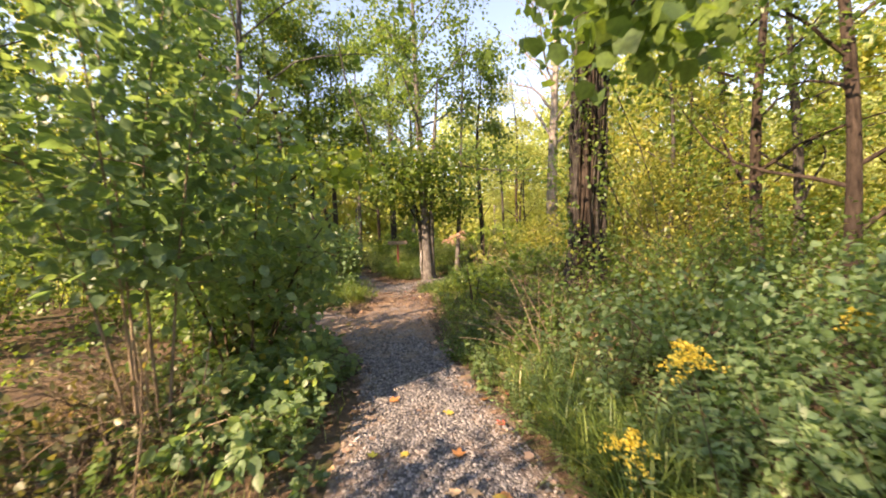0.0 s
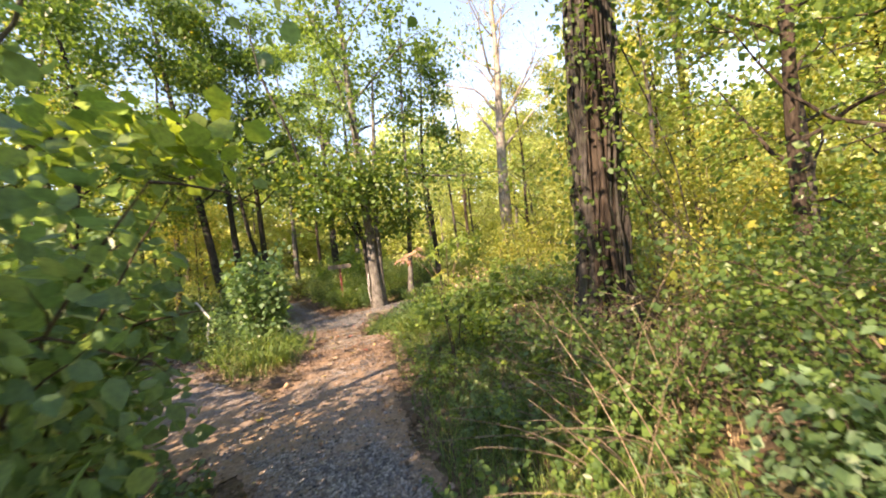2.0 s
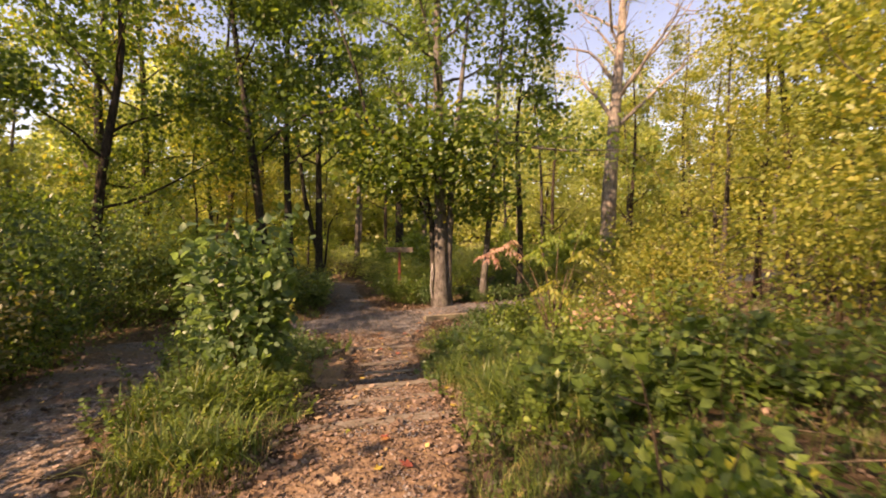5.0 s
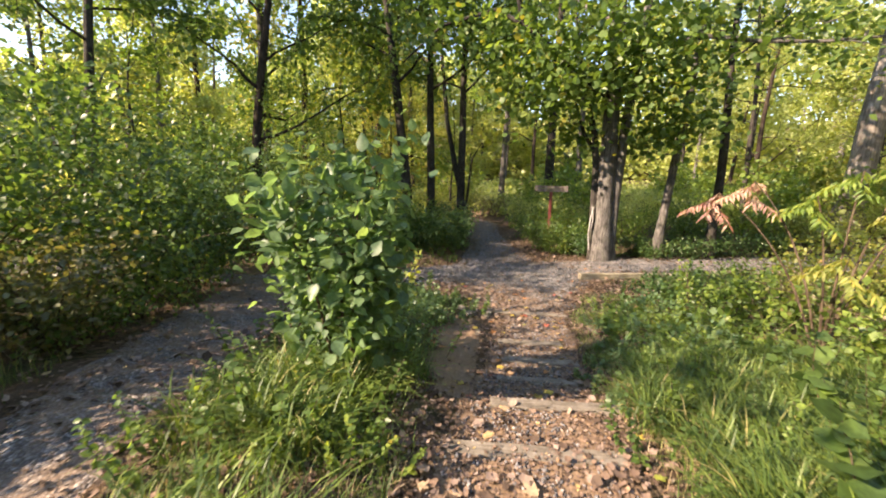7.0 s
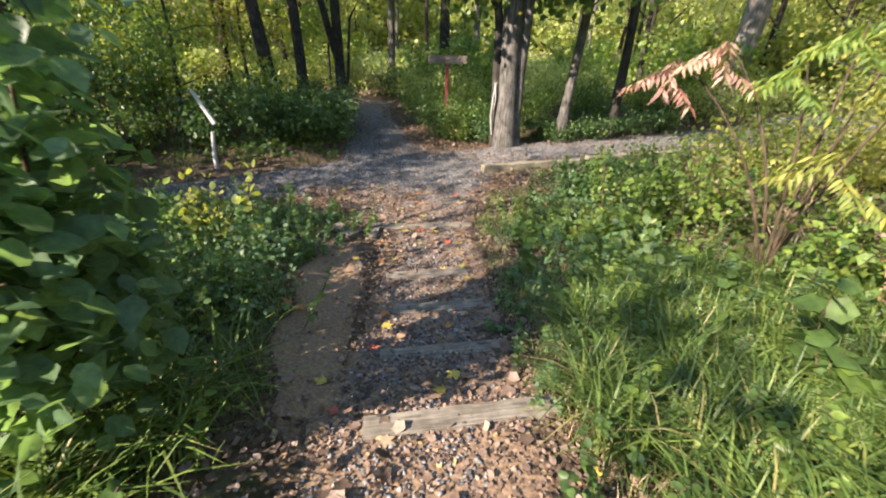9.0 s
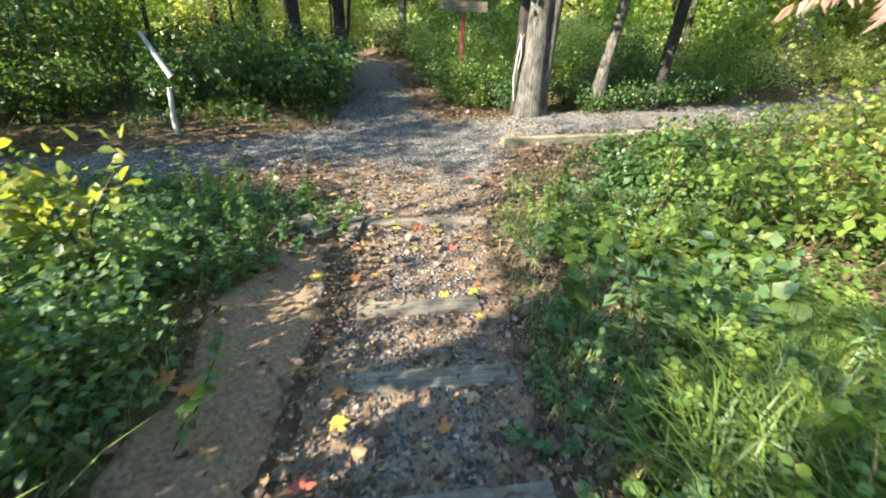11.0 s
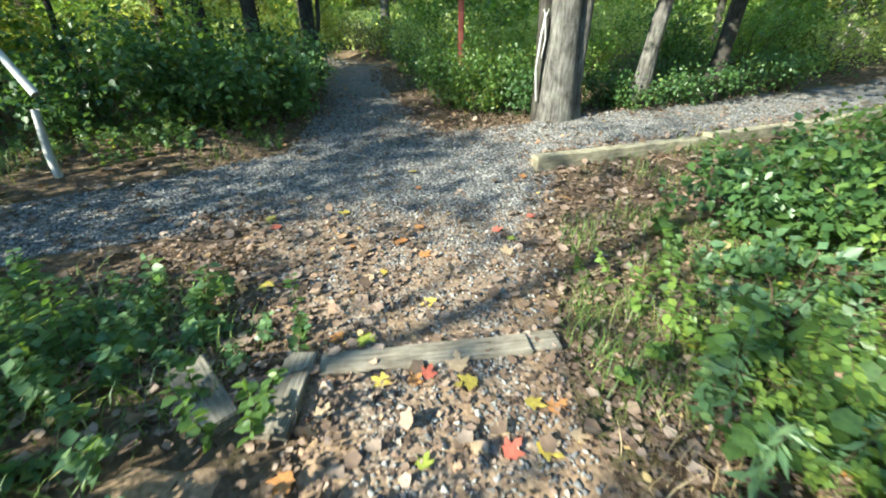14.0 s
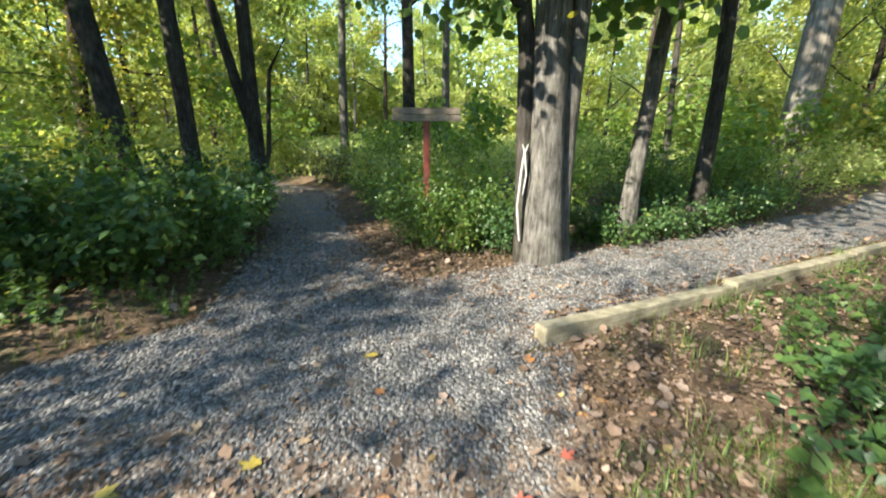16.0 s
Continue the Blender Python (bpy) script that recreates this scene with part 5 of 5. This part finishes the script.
sow("mid", 18, 0.1, 2.2, 8.8, 16.0, gap=0.3)
sow("big", 8, 0.0, 1.6, 12.0, 14.2, 0.6, 1.1, gap=0.35)
sow("light", 18, -0.3, 1.2, 12.6, 16.0, 0.6, 1.0, gap=0.25)
sow("vine", 16, -0.4, 1.4, 11.8, 16.6, 0.5, 1.1, gap=0.25)
sow("blue", 12, -0.6, 1.2, 11.0, 16.0, 0.6, 1.0, gap=0.2)
sow("small", 16, -0.7, 1.2, 11.0, 16.0, 0.8, 1.3, gap=0.15)
sow("small", 60, -5.6, -2.6, 11.0, 15.2)
sow("broad", 14, -5.0, -3.0, 11.2, 14.6, 0.5, 0.8)
sow("mid", 26, -4.6, -1.8, 9.0, 14.6, gap=0.12)
sow("light", 12, -3.2, -1.8, 8.8, 10.4, 0.4, 0.7, gap=0.1)
sow("mid", 16, 0.2, 3.0, 7.4, 11.0, 0.5, 0.9, gap=0.15)
sow("big", 7, 0.8, 2.6, 8.4, 11.5, 0.5, 0.8, gap=0.5)
sow("mid", 14, -0.1, 1.0, 4.4, 8.0, 0.5, 0.9, gap=0.08)
sow("small", 20, -4.4, -2.8, 12.0, 15.2, 1.0, 1.6)
sow("small", 26, -9.0, -4.4, 16.8, 21.5)
sow("mid", 22, -8.0, -4.6, 17.3, 22.0)
sow("small", 40, -2.0, 6.5, 20.2, 24.6, gap=0.2)
sow("mid", 16, -2.8, 2.0, 20.4, 23.0, gap=0.3)
sow("mid", 14, 0.4, 5.0, 15.6, 19.2, gap=0.3)
sow("vine", 10, 0.5, 1.9, 9.4, 12.2, 1.0, 1.5, gap=0.3)

sow("small", 10, -0.8, -0.2, 11.3, 13.2, 0.7, 1.1, gap=0.02)
sow("light", 12, 0.5, 1.5, 4.8, 7.6, 0.5, 0.9, gap=0.15)
sow("light", 14, -0.9, 0.6, 13.6, 16.0, 0.5, 0.9, gap=0.1)
for x, y, s in ((-0.42, 14.7, 1.2), (-0.2, 14.4, 1.2), (0.2, 14.6, 1.3)):
    place(kinds["light"], x, y, 0.7 * s, 90 * x)


def goldenrod(x, y, h, seed):
    rg = np.random.default_rng(seed)
    root = thing("goldenrod", pose(x, y, hz(x, y) - 0.01), "goldenrod plant with a plume of yellow flowers", "flower", "goldenrods")
    line = bent(rg, (0, 0, 0), (-0.12, -0.05, 1), h, 9, 0.1)
    part("stem", tube(Geo(), line, np.linspace(0.005, 0.002, 9), 5), TWIG, root)
    P, W = [], []
    for f in np.linspace(0.15, 0.8, 26):
        P.append([np.interp(f * 8, np.arange(9), line[:, m]) for m in range(3)])
        b = rg.uniform(0, 6.28)
        W.append((math.cos(b), math.sin(b), 0.2))
    part("foliage", leaves(Geo(), np.array(P), np.array(W), 0.10, NARROW, rg), LEAF["blue"], root)
    g = Geo()
    P = []
    for k in range(16):
        a = rg.uniform(0, 6.28)
        tip = bent(rg, line[8] - np.array([0, 0, 0.009 * k]), (math.cos(a), math.sin(a), 0.55), 0.045 + 0.008 * k, 6, 0.2, -0.9)
        for q in tip[1:]:
            P += [q + 0.008 * rg.standard_normal(3) for _ in range(5)]
    leaves(g, np.array(P), rg.standard_normal((len(P), 3)), 0.018, KITE, rg)
    part("flower_plume", g, FLOWER, root, "bright yellow flower plume")
    return root


goldenrod(1.28, 1.9, 0.92, 1)
goldenrod(0.95, 1.92, 0.54, 2)
goldenrod(2.85, 2.9, 0.85, 3)

# long pale arching stalks of dead grass under the big tree
rg2 = np.random.default_rng(91)
for k in range(30):
    x, y = rg2.uniform(0.95, 1.8), rg2.uniform(4.5, 5.9)
    root = new("dry_stalk", tube(Geo(), bent(rg2, (0, 0, 0), (rg2.uniform(-0.9, 0.1), rg2.uniform(-0.5, 0.3), 0.8), rg2.uniform(0.9, 1.5), 9, 0.15, -0.8), np.linspace(0.006, 0.002, 9), 4).mesh("dry_stalk", DRY))
    root.matrix_world = pose(x, y, hz(x, y) - 0.01)
    tagged(root, "long pale arching stalk of dead grass", "grass stalk", "dry stalks")

# dry stems: left of the start, and the pale fans of dead grass under the big tree
rd = np.random.default_rng(31)
for k in range(14):
    x, y = rd.uniform(-3.1, -1.6), rd.uniform(2.0, 4.2)
    root = thing("dead_stalk", pose(x, y, hz(x, y) - 0.02), "pale dry weed stalk standing in the brush", "stalk", "dead stalks")
    line = bent(rd, (0, 0, 0), (rd.uniform(-0.25, 0.25), rd.uniform(-0.2, 0.2), 1), rd.uniform(0.5, 1.1), 7, 0.2)
    part("stem", tube(Geo(), line, np.linspace(0.007, 0.003, 7), 5), DRY, root)
    g = Geo()
    for j in range(4):
        tube(g, bent(rd, line[3 + j % 4], (rd.uniform(-1, 1), rd.uniform(-1, 1), 0.8), 0.2, 4, 0.3), np.linspace(0.003, 0.001, 4), 4)
    part("twig", g, DRY, root)


def blades(n, places, h0, h1, seed, lean=0.5, width=0.0036):
    """Arching grass blades, three spans each."""
    r = np.random.default_rng(seed)
    X, Y = places(r, n)
    n = len(X)
    Z = height(X, Y) - 0.005
    a = r.uniform(0, 6.28, n)
    hgt = r.uniform(h0, h1, n)
    ln = r.uniform(0.2, 1.0, n) * lean
    d = np.stack([np.cos(a), np.sin(a)], 1)
    sd = np.stack([-d[:, 1], d[:, 0]], 1)
    V = []
    for f, w in ((0.0, 1.0), (0.4, 0.85), (0.75, 0.55)):
        c = np.stack([X + d[:, 0] * hgt * ln * f * f, Y + d[:, 1] * hgt * ln * f * f, Z + hgt * (f - 0.35 * ln * f * f)], 1)
        off = np.concatenate([sd * (width * w * (0.7 + hgt))[:, None], np.zeros((n, 1))], 1)
        V += [c - off, c + off]
    V.append(np.stack([X + d[:, 0] * hgt * ln, Y + d[:, 1] * hgt * ln, Z + hgt * (1 - 0.42 * ln)], 1))
    V = np.stack(V, 1).reshape(-1, 3)
    k = np.arange(n)[:, None] * 7
    quads = np.concatenate([k + np.array([[0, 1, 3, 2]]), k + np.array([[2, 3, 5, 4]])])
    return Geo().add(V, quads), (k + np.array([[4, 5, 6]]))


def grass(name, n, places, h0, h1, seed, mat, label, lean=0.5, width=0.0036):
    g, tips = blades(n, places, h0, h1, seed, lean, width)
    g.f.append(tips)
    return tagged(part(name, g, mat), label, "grass", kind="stuff")


def tufts(boxes, gap, spread=0.16, per=70):
    """Grass gathers in tufts inside the boxes, off the paths."""
    def places(r, n):
        X, Y = [], []
        area = np.array([(b[1] - b[0]) * (b[3] - b[2]) * b[4] for b in boxes])
        for b, m in zip(boxes, (n * area / area.sum()).astype(int)):
            k = max(1, m // per)
            cx, cy = r.uniform(b[0], b[1], k), r.uniform(b[2], b[3], k)
            i = r.integers(0, k, m)
            X.append(cx[i] + spread * r.standard_normal(m))
            Y.append(cy[i] + spread * r.standard_normal(m))
        X, Y = np.concatenate(X), np.concatenate(Y)
        ok = (path_edge(X, Y) > gap + 0.05 * wobble(3 * X, 3 * Y)) & (polyline_distance(X, Y, CHUTE)[0] > 0.0)
        return X[ok], Y[ok]
    return places


grass("grass", 54000, tufts([(-3.2, -1.6, 8.8, 10.2, 0.9), (0.55, 1.5, 2.0, 6.5, 1.5), (-0.4, 1.0, 8.5, 13.0, 0.9), (-3.6, -2.2, 10.2, 12.5, 1.0), (-1.9, -1.0, 1.5, 5.5, 0.5), (0.6, 2.5, 6.0, 9.0, 0.5), (-0.2, 0.9, 4.4, 9.2, 0.9), (-0.85, -0.1, 11.2, 13.4, 1.2), (-1.2, 0.2, 12.6, 16.6, 0.45), (-4.6, -2.6, 6.4, 8.2, 1.2), (0.3, 3.0, 8.5, 13.5, 0.5), (-4.6, -2.8, 11.6, 15.2, 1.0)], 0.03), 0.06, 0.21, 1, GRASS, "green grass tufts along the path edges", 1.2)
grass("tall_grass", 15000, tufts([(0.0, 1.5, 9.6, 13.2, 0.9), (-0.35, 0.5, 10.6, 12.6, 0.5), (-3.1, -2.2, 9.6, 11.4, 0.5), (0.6, 1.25, 1.7, 3.6, 0.9), (-2.5, -1.9, 8.9, 9.5, 0.5)], 0.10, 0.10, 60), 0.25, 0.5, 2, GRASS, "tall arching green sedge beside the steps", 1.4, 0.0062)
grass("dry_grass", 13000, tufts([(0.9, 2.0, 5.0, 7.4, 0.5), (-0.45, 0.1, 10.2, 11.9, 0.6), (-2.9, -1.6, 8.6, 9.6, 0.25), (-0.95, 0.3, 11.8, 14.4, 0.25), (-3.8, -1.8, 1.9, 4.4, 0.35)], 0.02, 0.13, 60), 0.05, 0.19, 3, STRAW, "pale dry grass", 1.0, 0.003)
grass("verge_grass", 14000, tufts([(-9, -4.6, 16.0, 21, 0.6), (-3, 6, 20.0, 25, 0.6), (-0.8, 5, 15.5, 20, 0.8), (-8, -4.5, 8, 15, 0.6)], 0.05), 0.08, 0.25, 4, GRASS, "short green grass on the trail verges", 0.8)


def scatter_flat(n, boxes, seed, keep):
    r = np.random.default_rng(seed)
    area = np.array([(b[1] - b[0]) * (b[3] - b[2]) * b[4] for b in boxes])
    X = np.concatenate([r.uniform(b[0], b[1], m) for b, m in zip(boxes, (n * area / area.sum()).astype(int))])
    r = np.random.default_rng(seed + 1)
    Y = np.concatenate([r.uniform(b[2], b[3], m) for b, m in zip(boxes, (n * area / area.sum()).astype(int))])
    ok = keep(X, Y, r)
    return X[ok], Y[ok], r


# leaf litter: thick off the gravel and at its edges, thin on it
def litter_keep(X, Y, r):
    e = path_edge(X, Y)
    p = np.where(e > -0.28, 0.9, 0.14 + 0.26 * (wobble(1.7 * X, 1.7 * Y) > 0.2))
    p = np.where((Y < 9.4) & (e < -0.25), 0.5 * p, p)
    p = np.where((Y > 8.8) & (Y < 16.4) & (e < -0.22), p + 0.42, p)
    p = np.where(polyline_distance(X, Y, CHUTE)[0] < -0.02, np.where((Y < 12.0) | (polyline_distance(X, Y, CHUTE)[0] > -0.13 + 0.06 * wobble(4 * X, 4 * Y)), 0.55, 0.06), p)
    return r.uniform(0, 1, len(X)) < p


X, Y, r = scatter_flat(56000, [(-2.1, 0.0, 5.4, 10.6, 0.9), (-0.9, 1.5, 11.5, 16.6, 0.9), (0.4, 3.4, 8.5, 14.5, 0.7), (-3.4, 1.2, 1.0, 8.5, 0.45), (-4.6, 0.6, 8.5, 16.0, 1.3), (-4.2, -2.2, 14.3, 16.6, 2.2), (-1.6, 1.2, 16.0, 19.0, 1.6), (-3.6, -1.2, 18.6, 21.5, 1.4), (-7.5, 3.5, 16.0, 22.0, 0.9), (-9, 8, 20, 27, 0.3), (-7, -2.2, 18.5, 27, 0.6), (-8, -4, 8, 16, 0.5), (-1, 7, 17, 24, 0.5)], 51, litter_keep)
P = np.stack([X, Y, height(X, Y) + 0.018 + 0.02 * r.uniform(0, 1, len(X))], 1)
w = np.concatenate([r.standard_normal((len(X), 2)), 0.18 * r.standard_normal((len(X), 1))], 1)
some = (r.uniform(0, 1, len(X)) < 0.10) & ~((Y < 9.6) & (path_edge(X, Y) < -0.15))
litter = part("leaf_litter", leaves(Geo(), P, w, 0.018 + 0.042 * r.uniform(0, 1, len(X)) ** 1.5, SCRAP, r, np.array([0, 0, 2.2])), LITTER)
curled = leaves(Geo(), P[some] + np.array([0, 0, 0.008]), w[some], r.uniform(0.04, 0.085, int(some.sum())), CURLED, r, np.array([0, 0, 1.6]))
tagged(part("large_leaf_litter", curled, LITTER), "large curled brown maple and oak leaves lying on the ground", "leaf litter", kind="stuff")
X, Y, r = scatter_flat(28000, [(-1.8, -0.3, 8.2, 12.0, 1.5), (-2.4, -0.4, 8.8, 15.0, 1.6), (-4.2, -0.6, 14.4, 16.8, 1.2), (-0.9, 1.2, 11.5, 16.6, 0.8), (-1.4, 2.4, 16.4, 18.4, 0.8), (-3.4, -1.4, 18.8, 21.4, 0.8)], 53, lambda X, Y, r: polyline_distance(X, Y, CHUTE)[0] > 0.0)
P = np.stack([X, Y, height(X, Y) + 0.016 + 0.012 * r.uniform(0, 1, len(X))], 1)
w = np.concatenate([r.standard_normal((len(X), 2)), 0.25 * r.standard_normal((len(X), 1))], 1)
tagged(part("crumbled_leaves", leaves(Geo(), P, w, r.uniform(0.012, 0.034, len(X)), SCRAP, r, np.array([0, 0, 2.0])), LITTER), "small crumbled bits of brown leaf on soil and gravel", "leaf litter", kind="stuff")
tagged(litter, "dry brown fallen leaves scattered over soil and gravel", "leaf litter", kind="stuff")

# patchy low ground cover under the trees, away from the paths
def cover_keep(X, Y, r):
    e = path_edge(X, Y)
    return (e > 0.45) & (wobble(0.8 * X + 2, 0.8 * Y) + 0.5 * r.standard_normal(len(X)) > 0.0)


X, Y, r = scatter_flat(100000, [(-16, -4.5, -4, 27, 1.0), (0.8, 15, -4, 30, 1.0), (-4.5, 0.8, -4, 1, 0.6), (-4.5, 2, 20, 30, 0.6)], 55, cover_keep)
P = np.stack([X, Y, height(X, Y) + 0.03 + 0.22 * r.uniform(0, 1, len(X)) ** 1.5], 1)
w = np.concatenate([r.standard_normal((len(X), 2)), 0.35 * r.standard_normal((len(X), 1))], 1)
tagged(part("ground_cover", leaves(Geo(), P, w, r.uniform(0.05, 0.13, len(X)), KITE, r), LEAF["mid"]), "patchy low green ground cover under the trees", "ground cover", kind="stuff")

# sunlit growth in the clearing beyond the trail, in the hazed far leaf colour
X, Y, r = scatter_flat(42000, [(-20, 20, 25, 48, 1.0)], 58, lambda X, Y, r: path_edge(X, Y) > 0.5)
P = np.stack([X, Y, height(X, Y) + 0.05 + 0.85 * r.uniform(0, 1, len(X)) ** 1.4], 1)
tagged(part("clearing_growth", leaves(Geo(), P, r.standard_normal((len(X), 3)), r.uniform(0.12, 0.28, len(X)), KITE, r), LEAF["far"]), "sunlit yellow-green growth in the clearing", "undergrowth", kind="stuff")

# single fallen maple leaves that stand out on the path
rl = np.random.default_rng(61)
singles = [(-2.28, 15.0, "green", 0.17), (-2.42, 14.98, "orange", 0.12), (-1.75, 14.72, "tan", 0.16), (-1.66, 14.70, "yellow", 0.15), (-1.97, 14.62, "orange", 0.10), (-1.9, 14.66, "red", 0.11), (-2.1, 14.60, "tan", 0.09), (-1.45, 14.6, "yellow", 0.12), (-1.35, 14.55, "orange", 0.14),
           (-2.35, 16.0, "orange", 0.16), (-2.15, 15.85, "orange", 0.14), (-1.5, 15.95, "tan", 0.15), (-3.1, 15.4, "yellow", 0.15), (-3.25, 15.1, "orange", 0.15), (-1.35, 16.6, "red", 0.10), (-1.95, 15.35, "yellow", 0.13), (-2.9, 16.5, "yellow", 0.15), (-3.6, 16.3, "yellow", 0.14), (-2.5, 17.6, "yellow", 0.16)]
for x0, x1, y0, y1, n in ((-2.95, -1.1, 11.0, 13.7, 18), (-2.4, -1.2, 13.4, 14.7, 18), (-1.7, -0.3, 8.6, 11.2, 16), (-0.85, 0.6, 2.2, 4.2, 12), (-1.8, -0.2, 6.0, 8.2, 6), (-3.6, -1.1, 15.0, 17.6, 16), (-0.8, 0.6, 12.4, 15.2, 10)):
    for _ in range(n):
        singles.append((rl.uniform(x0, x1), rl.uniform(y0, y1), str(rl.choice(["yellow", "yellow", "orange", "tan", "tan", "tan", "orange", "red", "green"])), rl.uniform(0.08, 0.135)))
for x, y, colour, size in singles:
    g = leaves(Geo(), np.zeros((1, 3)), np.array([[1.0, 0, 0]]), size * 0.9, MAPLE, rl, np.array([0, 0, 6.0]))
    ob = part("fallen_leaf", g, FALLEN[colour])
    ob.matrix_world = pose(x, y, hz(x, y) + 0.034, rl.uniform(-9, 9), rl.uniform(-9, 9), rl.uniform(0, 360))
    tagged(ob, {"green": "yellow-green maple leaf lying on the path", "yellow": "yellow maple leaf lying on the path", "orange": "orange maple leaf lying on the path", "red": "red maple leaf lying on the path", "tan": "pale tan dry maple leaf lying on the path"}[colour], "leaf", "fallen leaves")


# crushed stone: loose pieces over the near stretches of gravel
def stone_keep(X, Y, r):
    e = path_edge(X, Y)
    soil = soil_main(X, Y) * (polyline_distance(X, Y, MAIN)[0] < 0)
    return r.uniform(0, 1, len(X)) < np.where(e < -0.05, np.clip(0.95 - 1.6 * np.maximum(soil, 0) + 0.5 * (wobble(2 * X, 2 * Y + 4) > 0.2), 0.08, 1), 0.0) * (polyline_distance(X, Y, CHUTE)[0] > 0.03)


X, Y, r = scatter_flat(62000, [(-1.2, 1.0, 1.8, 6.0, 0.9), (-2.0, 0.0, 6.0, 9.5, 0.5), (-2.1, -0.3, 9.5, 14.9, 2.2), (-6.0, 0.6, 14.9, 20.0, 1.0), (-5.2, 4.5, 18.0, 22.0, 0.5)], 71, stone_keep)
n = len(X)
octa = np.array([(1, 0, 0), (0, 1, 0), (-1, 0, 0), (0, -1, 0), (0, 0, 1), (0, 0, -1)], float)
tri = np.array([(0, 1, 4), (1, 2, 4), (2, 3, 4), (3, 0, 4), (1, 0, 5), (2, 1, 5), (3, 2, 5), (0, 3, 5)])
size = r.uniform(0.007, 0.0185, (n, 1, 1)) * np.array([1, 1, 0.7]) * r.uniform(0.65, 1.35, (n, 1, 3))
a = r.uniform(0, 6.28, n)
V = (octa[None] + 0.28 * r.standard_normal((n, 6, 3))) * size
c_, s_ = np.cos(a)[:, None], np.sin(a)[:, None]
V = np.stack([V[..., 0] * c_ - V[..., 1] * s_ + X[:, None], V[..., 0] * s_ + V[..., 1] * c_ + Y[:, None], V[..., 2] + (height(X, Y) + 0.017)[:, None]], -1)
stones = part("crushed_stone", Geo().add(V.reshape(-1, 3), (np.arange(n)[:, None, None] * 6 + tri[None]).reshape(-1, 3)), STONE)
tagged(stones, "loose blue-grey crushed stone on the paths", "gravel", kind="stuff")

# fallen twigs beside the trail
for k in range(16):
    x, y = rd.uniform(-8.5, 4.0), rd.uniform(15.5, 23.5)
    if float(path_edge(np.array([x]), np.array([y]))[0]) < 0.15:
        continue
    tw = new("fallen_twig", tube(Geo(), bent(rd, (0, 0, 0), (1, 0, 0.02), rd.uniform(0.4, 1.1), 6, 0.25), np.linspace(0.010, 0.004, 6), 5).mesh("fallen_twig", DRY))
    tw.matrix_world = pose(x, y, hz(x, y) + 0.03, 0, 0, rd.uniform(0, 360))
    tagged(tw, "dry brown twig lying on the leaf litter", "twig", "fallen twigs")
